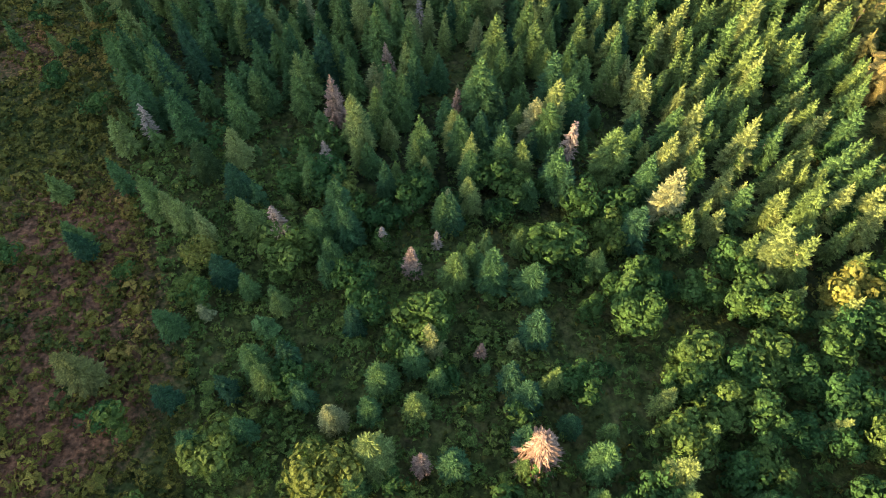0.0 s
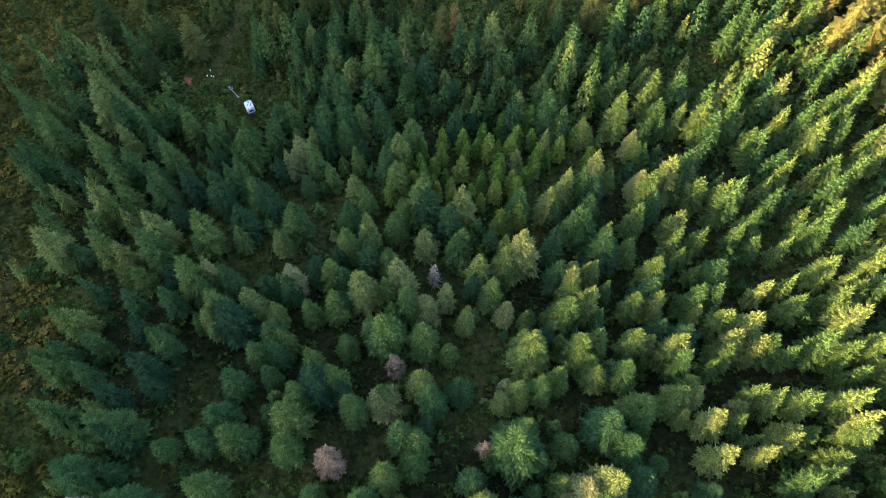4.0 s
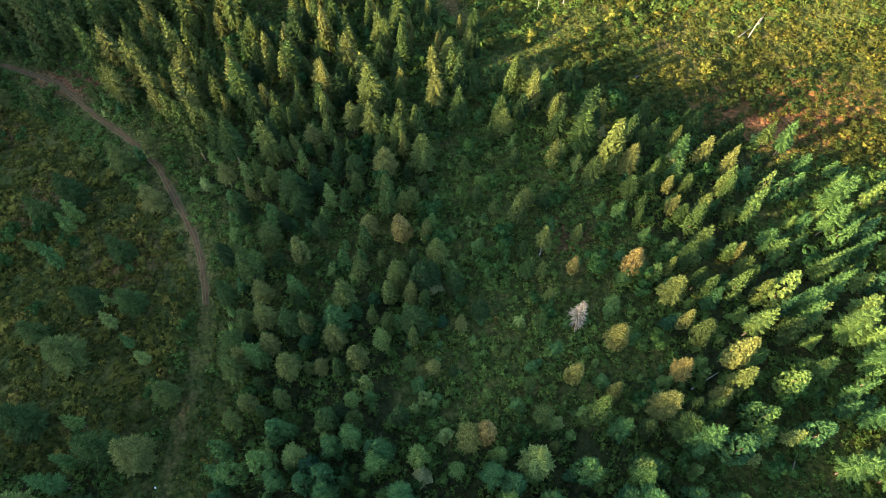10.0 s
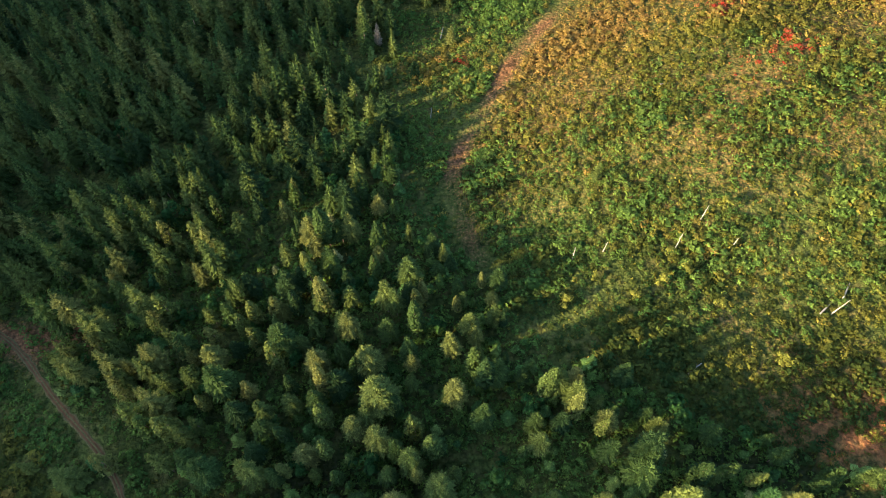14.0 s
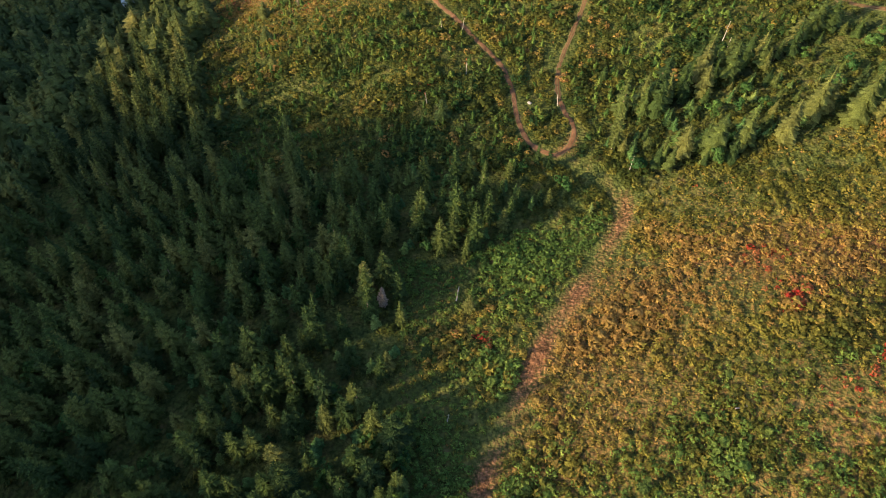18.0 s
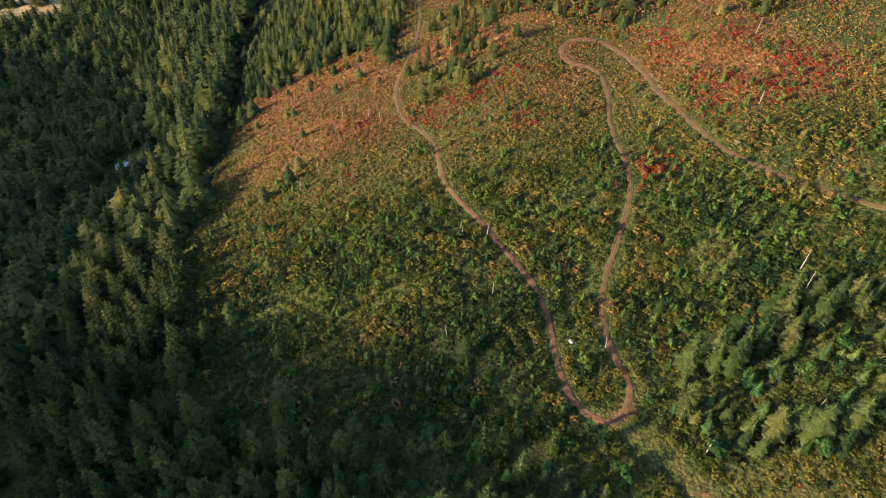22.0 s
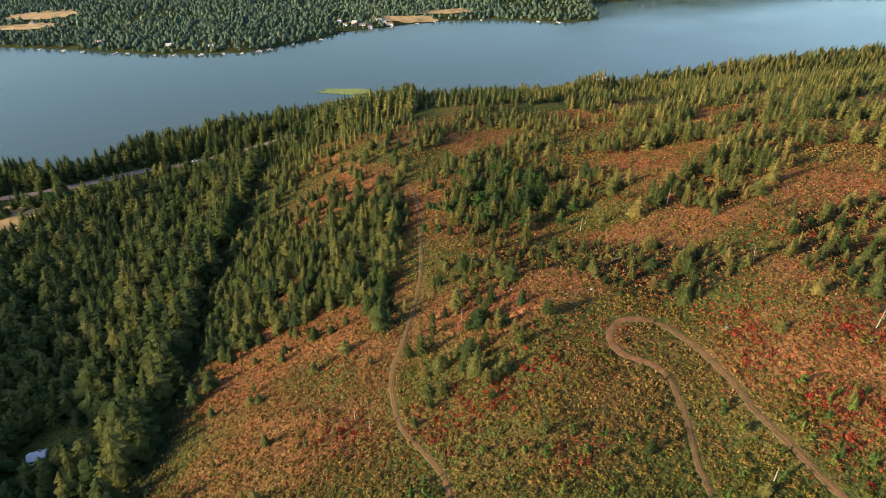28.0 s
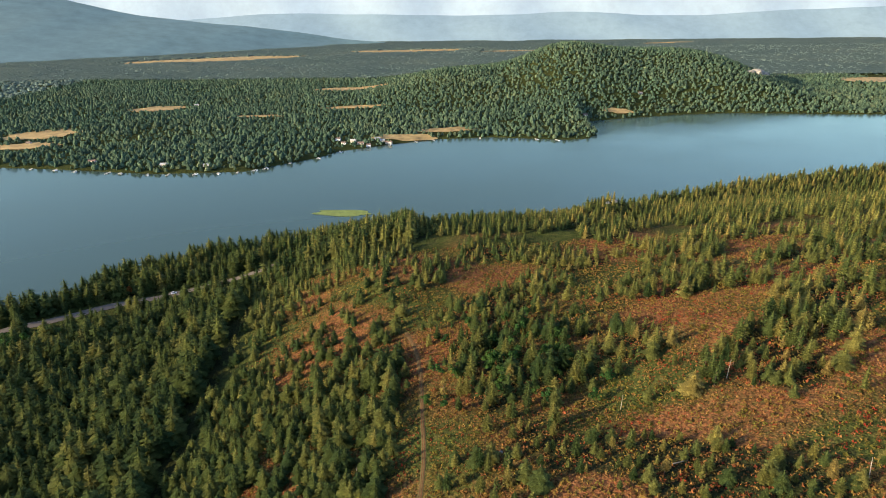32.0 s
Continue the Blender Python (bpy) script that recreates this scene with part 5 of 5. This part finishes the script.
for rx, ry, rr in REDS:
    d = np.hypot((ux - rx) / 1.4, uy - ry) / rr
    uh = np.where(R.random(len(ux)) < np.clip(0.9 - d * 0.35, 0, 0.65), R.uniform(0.74, 1.0, len(ux)), uh)
TF = strew("grass_tufts", [tuft(rng) for _ in range(6)], ux, uy, R.uniform(0.4, 1.0, len(ux)), np.clip(uh, 0, 1.0), M_SHRUB, R.uniform(0.9, 1.6, len(ux)), 0.03)
tagged(TF, "low grass and seedlings, green to rust", "grass", kind="stuff")

vx, vy = grid(-80, -44, 155, 233, 0.75)
k = inside(vx, vy, VAN_GLADE) & (np.hypot(vx + 55, vy - 171) > 2.2) & (np.hypot(vx + 60.5, vy - 177) > 2.6) & (np.hypot(vx + 70, vy - 182) > 4) & (off_line(vx, vy, TRACK_LEFT) > 1.8)
vx, vy = vx[k], vy[k]
GG = strew("glade_grass", [tuft(rng, 5) for _ in range(5)], vx, vy, R.uniform(0.25, 0.6, len(vx)), np.clip(R.normal(0.3, 0.15, len(vx)), 0, 1), M_UNDER, R.uniform(1.0, 1.8, len(vx)), 0.03)
tagged(GG, "short green grass round the parked trailer", "grass", kind="stuff")

# ---- far side of the lake ----
FIELDS_FAR = ((-740, 1560, 42, 22), (-755, 1647, 60, 26), (-660, 1921, 48, 28), (-105, 1612, 38, 20), (-30, 1668, 40, 16), (-275, 2235, 90, 36), (-960, 3250, 330, 105), (-200, 3670, 240, 80), (290, 3600, 130, 45), (-230, 1905, 50, 14), (-420, 1800, 45, 12), (1180, 2336, 110, 40), (330, 1845, 26, 12), (1200, 4150, 150, 40))
for fx, fy, rx, ry in FIELDS_FAR:
    patch("field", fx, fy, rx * 1.25, ry * 1.3, M_FIELD, "pale gold hay field among far woods", "field", 1.2, 0.42 if rx > 300 else 0.15)
wx1, wy1 = grid(-1100, 1200, 1380, 2500, 8.2)
wx3, wy3 = grid(-2300, -1090, 1450, 2500, 15)
wx4, wy4 = grid(-2300, 2300, 2480, 3900, 19)
wx, wy = np.r_[wx1, wx3, wx4], np.r_[wy1, wy3, wy4]
ok = wy > shore(FAR_SHORE, wx) + 2.5
ok &= np.abs(wx + 40) < 120 + 0.78 * (wy - 480)
for fx, fy, rx, ry in FIELDS_FAR:
    tilt = 0.42 if rx > 300 else 0.15
    u_, v_ = (wx - fx) * math.cos(tilt) + (wy - fy) * math.sin(tilt), (wy - fy) * math.cos(tilt) - (wx - fx) * math.sin(tilt)
    ok &= (u_ / (rx * 1.2)) ** 2 + ((v_ + ry * 0.3) / (ry * 1.5)) ** 2 > R.uniform(0.6, 1.15, len(wx))
ok &= R.random(len(wx)) < np.clip(0.95 + 0.35 * wobble(wx, wy, 60, 3.0), 0.3, 1)
wx, wy = wx[ok], wy[ok]
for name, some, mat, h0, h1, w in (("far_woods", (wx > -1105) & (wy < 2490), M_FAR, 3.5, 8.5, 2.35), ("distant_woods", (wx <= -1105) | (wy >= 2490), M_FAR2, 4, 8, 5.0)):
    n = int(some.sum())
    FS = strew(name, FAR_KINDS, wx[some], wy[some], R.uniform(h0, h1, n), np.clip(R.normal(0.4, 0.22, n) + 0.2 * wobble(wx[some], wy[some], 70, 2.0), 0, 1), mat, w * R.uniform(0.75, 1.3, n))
    tagged(FS, "conifer woods across the lake" if w < 2 else "woods of the far plain, painted pale blue for haze", "woodland", kind="stuff")

# The woods of the far plain, seen as an uneven canopy in painted haze, with the fields left open.
cx_, cy_ = np.meshgrid(np.arange(-2600, 2800, 16.0), np.r_[np.arange(2480, 3300, 16.0), np.arange(3300, 4500, 40.0)])
cx_, cy_ = cx_ + R.uniform(-6, 6, cx_.shape), cy_ + R.uniform(-6, 6, cy_.shape)
cz_ = height(cx_, cy_) + 5 + R.uniform(-1.2, 1.2, cx_.shape) + 1.5 * wobble(cx_, cy_, 45, 3.0)
open_f = np.zeros(cx_.shape, bool)
for fx, fy, rx, ry in FIELDS_FAR:
    tilt = 0.42 if rx > 300 else 0.15
    u_, v_ = (cx_ - fx) * math.cos(tilt) + (cy_ - fy) * math.sin(tilt), (cy_ - fy) * math.cos(tilt) - (cx_ - fx) * math.sin(tilt)
    open_f |= (u_ / (rx * 1.15)) ** 2 + (v_ / (ry * 1.25)) ** 2 < 1
cz_ = np.where(open_f, cz_ - 10, cz_)
i_ = np.arange(cx_.size).reshape(cx_.shape)
q_ = np.stack([i_[:-1, :-1], i_[:-1, 1:], i_[1:, 1:], i_[1:, :-1]], -1).reshape(-1, 4)
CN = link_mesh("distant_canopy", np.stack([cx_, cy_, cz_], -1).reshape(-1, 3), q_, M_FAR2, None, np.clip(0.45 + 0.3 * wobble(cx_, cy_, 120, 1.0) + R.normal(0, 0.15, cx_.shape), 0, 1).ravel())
tagged(CN, "woods of the far plain, painted pale blue for haze", "woodland", kind="stuff")

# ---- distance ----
# Air haze is painted in: a pale blue colour that also glows.
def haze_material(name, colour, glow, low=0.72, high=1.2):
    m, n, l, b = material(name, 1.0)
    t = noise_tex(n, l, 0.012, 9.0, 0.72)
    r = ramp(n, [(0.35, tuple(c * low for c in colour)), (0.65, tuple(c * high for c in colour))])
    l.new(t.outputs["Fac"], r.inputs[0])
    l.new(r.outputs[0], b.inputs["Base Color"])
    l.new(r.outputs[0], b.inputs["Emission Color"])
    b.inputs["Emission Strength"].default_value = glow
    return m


def ridge(name, y, x0, x1, peaks, mat, depth, label, foot=()):
    """A far range: a slope rising to an uneven crest."""
    x = np.linspace(x0, x1, 160)
    top = sum(h * np.exp(-(((x - c) / w) ** 2)) for c, h, w in peaks) + 6 * wobble(x, 0 * x, 160, y) + 2 * wobble(x, 0 * x, 60, y)
    rows_ = []
    for q in np.linspace(0, 1, 7):
        rows_.append(np.stack([x, (np.interp(x, *foot) if foot else np.full(160, y)) * (1 - q) + (y + depth) * q + 30 * wobble(x, x * 0 + q * 300, 120), top * (0.55 * np.sin(q * 1.57) + 0.45 * q ** 2) - 2 + 14 * np.sin(q * 3.14) * wobble(x, x * 0 + q * 900, 260, 3.0)], 1))
    i = np.arange(7 * 160).reshape(7, 160)
    q = np.stack([i[:-1, :-1], i[:-1, 1:], i[1:, 1:], i[1:, :-1]], -1).reshape(-1, 4)
    return tagged(link_mesh(name, np.concatenate(rows_), q, mat, smooth=True), label, "mountains", kind="structure")


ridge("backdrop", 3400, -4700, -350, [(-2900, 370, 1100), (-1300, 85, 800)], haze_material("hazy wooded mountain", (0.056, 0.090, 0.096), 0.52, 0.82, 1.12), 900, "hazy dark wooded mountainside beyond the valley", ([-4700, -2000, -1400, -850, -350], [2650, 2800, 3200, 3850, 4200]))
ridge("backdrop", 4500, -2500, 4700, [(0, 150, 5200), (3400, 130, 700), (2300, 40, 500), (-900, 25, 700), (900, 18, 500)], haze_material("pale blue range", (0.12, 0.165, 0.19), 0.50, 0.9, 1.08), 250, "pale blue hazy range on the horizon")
# Glowing sheet added for the pale haze of the low sky.
ridge("backdrop", 4800, -4700, 4700, [(0, 320, 9000), (1900, 50, 700), (-1500, 40, 600)], haze_material("white sky haze", (0.19, 0.235, 0.27), 0.54, 0.94, 1.06), 120, "white sky haze along the horizon, shaped as a far range")

# ---- the glade with the parked trailer ----
def part(name, bm, mat, parent, label=""):
    me = bpy.data.meshes.new(name)
    bm.to_mesh(me)
    bm.free()
    me.materials.append(mat)
    ob = new(name, me)
    ob.parent = parent
    return tagged(ob, label)


def box(sx, sy, sz, x=0.0, y=0.0, z=0.0, bevel=0.0, turn=0.0, taper=1.0):
    """A box that stands on z, with rounded edges where asked."""
    bm = bmesh.new()
    bmesh.ops.create_cube(bm, size=1.0)
    for v in bm.verts:
        k = taper if v.co.z > 0 else 1.0
        v.co = Vector((v.co.x * sx * k, v.co.y * sy * k, (v.co.z + 0.5) * sz))
    if bevel:
        bmesh.ops.bevel(bm, geom=list(bm.edges), offset=bevel, segments=2, affect="EDGES")
    bmesh.ops.transform(bm, matrix=pose(x, y, z, 0, 0, turn), verts=bm.verts)
    return bm


def tube(a, b, r, n=6, r2=None):
    a, b = Vector(a), Vector(b)
    bm = bmesh.new()
    bmesh.ops.create_cone(bm, cap_ends=True, segments=n, radius1=r, radius2=r if r2 is None else r2, depth=(b - a).length)
    bmesh.ops.transform(bm, matrix=Matrix.Translation((a + b) / 2) @ (b - a).to_track_quat("Z", "Y").to_matrix().to_4x4(), verts=bm.verts)
    return bm


def wheel(parent, x, y, r=0.33):
    t = part("wheel", tube((x - 0.1, y, r), (x + 0.1, y, r), r, 14), M_RUBBER, parent)
    part("rim", tube((x - 0.115, y, r), (x + 0.115, y, r), r * 0.55, 10), M_STEEL, t)


def at_ground(name, x, y, turn, lift=0.0):
    ob = new(name)
    ob.matrix_basis = pose(x, y, float(height(x, y)) + lift, 0, 0, turn)
    return ob


M_RUBBER = plain("tyre rubber", (0.025, 0.025, 0.025), 0.9, 4.0, 0.2)
M_RUST = plain("rusty sheet", (0.30, 0.085, 0.03), 0.85, 3.0, 0.4)
M_GREYROOF = plain("pale metal roof", (0.36, 0.37, 0.38), 0.5, 0.6, 0.12)
M_WALL = plain("painted boards", (0.55, 0.50, 0.43), 0.8, 0.8, 0.15)
M_BROWNROOF = plain("shingle roof", (0.17, 0.12, 0.10), 0.9, 0.8, 0.25)
M_PLANK = plain("grey dock planks", (0.48, 0.45, 0.41), 0.85, 1.0, 0.2)

camper = at_ground("camper_trailer", -55, 171, 29, 0.02)
part("body", box(1.9, 2.9, 1.75, 0, 0, 0.45, 0.22, 0, 0.94), M_WHITE, camper)
part("skylight", box(0.5, 0.5, 0.07, 0.15, 0.7, 2.19, 0.02), M_ROOF, camper)
part("skylight", box(0.75, 0.3, 0.05, -0.35, -0.05, 2.19, 0.02, 40), M_ROOF, camper)
part("roof_patch", box(0.35, 0.9, 0.03, 0.38, -0.25, 2.19, 0.0, -25), M_ROOF, camper, "grey patch on the camper roof")
part("window", box(0.04, 0.8, 0.5, 1.0, 0.3, 1.2, 0.01), M_DARK, camper)
part("window", box(1.0, 0.04, 0.5, 0, -1.48, 1.2, 0.01), M_DARK, camper)
part("drawbar", box(0.16, 1.2, 0.12, 0, 2.0, 0.42), M_STEEL, camper)
part("jockey_wheel", tube((0, 2.5, 0.0), (0, 2.5, 0.6), 0.06), M_RUBBER, camper)
for sx_ in (-0.95, 0.95):
    wheel(camper, sx_, -0.2)
tagged(camper, "small white camper trailer parked in a glade", "camper trailer")

rack = at_ground("boat_trailer", -60.5, 177.2, 42, 0.0)
part("beam", box(0.14, 5.0, 0.12, 0, 0, 0.45, 0.02), M_STEEL, rack)
for k, (yy, w) in enumerate(((-2.2, 0.5), (1.1, 1.1), (1.7, 1.4), (2.2, 1.1))):
    part("crossbar", box(w, 0.12, 0.1, 0, yy, 0.57, 0.02), M_STEEL, rack)
for sx_ in (-0.62, 0.62):
    wheel(rack, sx_, 1.7, 0.28)
    part("roller_arm", tube((sx_ * 0.8, 1.1, 0.6), (sx_ * 0.8, 1.1, 1.0), 0.05), M_STEEL, rack)
part("winch_post", tube((0, -2.1, 0.5), (0, -2.2, 1.2), 0.06), M_STEEL, rack)
tagged(rack, "bare galvanised boat trailer on the grass", "trailer")

heap = new("scrap_heap")
heap.matrix_basis = pose(-72, 180, float(height(-72, 180)))
for k in range(7):
    part("sheet", box(R.uniform(0.8, 1.6), R.uniform(0.6, 1.2), 0.05, R.normal(0, 0.5), R.normal(0, 0.4), 0.1 + 0.12 * k, 0.0, R.uniform(0, 180)), M_RUST, heap)
tagged(heap, "rusty orange sheet metal heap under trees", "scrap heap")
for bx, by in ((-68.0, 184.6), (-68.3, 182.6), (-67.3, 182.7), (-66.7, 182.5)):
    bk = at_ground("bucket", bx, by, 0)
    part("pail", tube((0, 0, 0), (0, 0, 0.36), 0.12, 12, 0.15), M_WHITE, bk)
    part("rim", tube((0, 0, 0.34), (0, 0, 0.37), 0.16, 12), M_WHITE, bk)
    tagged(bk, "white plastic bucket on the grass", "bucket", "buckets in the glade")

# ---- snags, logs and stones ----
def snag(x, y, h, lean, turn):
    ob = at_ground("dead_snag", x, y, turn, -0.2)
    top = Vector((lean * h, 0, h))
    part("stem", tube((0, 0, 0), top, 0.17, 7, 0.05), M_SNAG, ob)
    for k in range(4):
        q = 0.45 + 0.13 * k
        a = 1.9 * k + turn
        p0 = top * q
        part("branch", tube(p0, p0 + Vector((math.cos(a), math.sin(a), 0.35)) * h * 0.09, 0.045, 5, 0.015), M_SNAG, ob)
    return tagged(ob, "bleached standing dead trunk with stubs", "dead tree", "snags on the cleared slope")


for x, y, h in ((41, 318, 6), (35, 312, 6), (12, 312, 5), (19, 313, 5), (64, 294, 7), (47, 311, 4), (-23, 364, 5), (-17, 521, 6), (70, 491, 8), (14, 472, 5), (-25, 522, 5), (-16, 496, 6), (69, 484, 7), (55, 471, 6), (28, 449, 6), (32, 440, 7), (58, 447, 7), (73, 477, 7), (-30, 482, 6), (-72, 560, 6), (-84, 574, 7), (-60, 600, 6), (-66, 607, 5), (-78, 610, 6), (45, 560, 5), (78, 560, 6), (88, 600, 7), (70, 640, 7), (-30, 640, 6), (24, 700, 7), (-70, 690, 7), (60, 700, 8)):
    snag(x, y, h, R.normal(0, 0.07), R.uniform(0, 360))
for x, y, ln, a in ((64, 296, 6.5, 40), (68, 299, 5, 55), (34, 283, 4, 35), (8, 236, 6, 70), (38, 205, 7, 30), (52, 190, 6, 60), (40, 360, 4, 10), (-20, 402, 5, 80), (58, 520, 5, 20), (30, 660, 5, 15), (-90, 640, 4, 65)):
    lg = at_ground("fallen_log", x, y, a, 0.25)
    part("stem", tube((-ln / 2, 0, 0), (ln / 2, 0, 0.15), 0.2, 8, 0.1), M_SNAG, lg)
    part("branch", tube((0.4, 0, 0.1), (0.9, 0.5, 0.5), 0.05, 5, 0.02), M_SNAG, lg)
    tagged(lg, "pale bleached log lying in the shrubs", "log", "fallen logs")


def stone(x, y, r, label="pale grey boulder among the shrubs"):
    bm = bmesh.new()
    bmesh.ops.create_icosphere(bm, subdivisions=2, radius=r)
    for v in bm.verts:
        v.co *= 1 + 0.25 * noise.noise(v.co * (1.6 / r) + Vector((x, y, 0)))
        v.co.z *= 0.6
    me = bpy.data.meshes.new("boulder")
    bm.to_mesh(me)
    bm.free()
    me.materials.append(M_ROCK)
    ob = new("boulder", me)
    ob.matrix_basis = pose(x, y, float(height(x, y)) + 0.1 * r, 0, 0, 37 * x)
    tagged(ob, label, "boulder", "boulders")


for x, y, r in ((40, 357, 0.55), (45, 343, 0.35), (67, 544, 1.1), (5, 475, 0.8), (-11, 652, 0.5), (16, 640, 0.6), (-20, 684, 0.6), (-74, 930, 2.2), (-80, 925, 1.6), (-66, 934, 1.8), (-90, 918, 1.5), (52, 612, 0.7), (85, 596, 0.9), (120, 1068, 3.0), (112, 1062, 2.2), (128, 1074, 2.4)):
    stone(x, y, r)
for x, y, r in ((742, 2120, 17), (765, 2128, 12), (722, 2112, 9)):
    stone(x, y, r, "bare pale rock face below the wooded hill")


# ---- houses, docks, cars ----
def house(name, x, y, w, d, h, turn, wall, roof, label, group):
    ob = at_ground(name, x, y, turn, -0.1)
    part("wall", box(w, d, h, 0, 0, 0), wall, ob)
    bm = bmesh.new()
    e, o = d / 2 + 0.5, w / 2 + 0.5
    vs = [bm.verts.new(p) for p in ((-o, -e, h), (o, -e, h), (o, e, h), (-o, e, h), (-o, 0, h + d * 0.32), (o, 0, h + d * 0.32))]
    for f in ((0, 1, 5, 4), (2, 3, 4, 5), (1, 2, 5), (3, 0, 4), (3, 2, 1, 0)):
        bm.faces.new([vs[i] for i in f])
    part("roof", bm, roof, ob)
    part("door", box(1.0, 0.12, 2.0, -w * 0.1, -d / 2 - 0.02, 0.1), M_DARK, ob)
    for k in (-0.32, 0.2, 0.36):
        part("window", box(1.1, 0.12, 1.1, w * k, -d / 2 - 0.02, 1.0), M_DARK, ob)
    part("chimney", box(0.7, 0.7, 1.6, w * 0.25, d * 0.12, h + d * 0.2), M_ROCK, ob)
    return tagged(ob, label, "house", group)


for k, (x, y) in enumerate(((-202, 1560), (-188, 1573), (-174, 1560), (-160, 1552), (-149, 1594), (-128, 1572), (-86, 1642), (-443, 1414), (249, 1792), (402, 1938), (-380, 1412), (-560, 1440), (-740, 1580), (-590, 1960), (-180, 3600), (-215, 1585), (-140, 1580))):
    house("lake_house", x, y, 7 + k % 3 * 2, 5.5, 2.6 + k % 2 * 1.2, 8 * (k % 5) - 16, M_WALL if k % 3 else M_WHITE, M_GREYROOF if k % 3 == 1 else M_BROWNROOF, "small lakeside house with a pitched roof", "houses across the lake")
for x, y, w, d, t in ((-203, 634, 6, 4.5, 20), (-187, 632, 7, 4, 12), (-296, 744, 9, 6, 30), (-228, 620, 9, 5, -10), (-330, 831, 12, 7, 20)):
    house("cabin", x, y, w, d, 2.6, t, M_WALL, M_GREYROOF, "low cabin with a pale metal roof among firs", "cabins in the valley wood")


def dock(x, y, ln):
    ob = new("dock")
    ob.matrix_basis = pose(x, y, 0.0, 0, 0, R.uniform(-12, 12))
    part("deck", box(2.2, ln, 0.25, 0, -ln / 2, 0.5), M_PLANK, ob)
    part("float", box(4.0, 1.8, 0.3, 0, -ln, 0.45), M_PLANK, ob)
    for px in (-1.0, 1.0):
        for py in (-1.0, -ln * 0.6, -ln - 0.8):
            part("pile", tube((px, py, -2.5), (px, py, 1.4), 0.15), M_PLANK, ob)
    tagged(ob, "pale wooden dock at the water's edge", "dock", "docks along the far shore")


def boat(x, y, turn):
    ob = new("motor_boat")
    ob.matrix_basis = pose(x, y, 0.0, 0, 0, turn)
    bm = bmesh.new()
    low = [bm.verts.new(p) for p in ((-0.8, -2.8, -0.2), (0.8, -2.8, -0.2), (0.7, 1.4, -0.2), (0, 2.8, 0.1), (-0.7, 1.4, -0.2))]
    top = [bm.verts.new(p) for p in ((-1.1, -3.0, 0.8), (1.1, -3.0, 0.8), (1.1, 1.5, 0.85), (0, 3.5, 1.1), (-1.1, 1.5, 0.85))]
    bm.faces.new(low[::-1])
    bm.faces.new(top)
    for k in range(5):
        bm.faces.new((low[k], low[(k + 1) % 5], top[(k + 1) % 5], top[k]))
    part("hull", bm, M_WHITE, ob)
    part("windscreen", box(1.6, 0.15, 0.5, 0, 0.6, 0.85), M_DARK, ob)
    part("engine", box(0.5, 0.5, 0.9, 0, -3.2, 0.3, 0.05), M_DARK, ob)
    tagged(ob, "white motor boat moored at a dock", "boat", "boats along the far shore")


for k, (x, y) in enumerate(((-638, 1424), (-600, 1417), (-567, 1411), (-513, 1400), (-495, 1395), (-453, 1387), (-423, 1386), (-387, 1388), (-355, 1391), (-328, 1393), (-307, 1403), (-294, 1414), (-265, 1442), (-230, 1478), (-203, 1524), (-124, 1573), (-84, 1598), (-55, 1613), (29, 1625), (125, 1610), (159, 1602))):
    y = float(shore(FAR_SHORE, x)) - 3
    dock(x, y, 5 + k % 4 * 2)
    if k % 3:
        boat(x + 3.5, y - 5 - k % 3 * 2, 10 * (k % 7) - 30)


def car(x, y, turn, mat, label):
    ob = at_ground("car", x, y, turn, 0.42)
    part("body", box(1.8, 4.4, 0.75, 0, 0, 0.3, 0.12), mat, ob)
    part("cabin", box(1.6, 2.3, 0.6, 0, -0.2, 1.02, 0.1, 0, 0.82), M_DARK, ob)
    part("roof", box(1.25, 1.6, 0.06, 0, -0.2, 1.6, 0.02), mat, ob)
    for sx_ in (-0.82, 0.82):
        for sy_ in (-1.35, 1.35):
            wheel(ob, sx_, sy_)
    tagged(ob, label, "car", "cars on the lake road")


car(-258, 978, -66, M_WHITE, "white car on the lake road")
car(-230, 987, -66, M_STEEL, "silver car on the lake road")
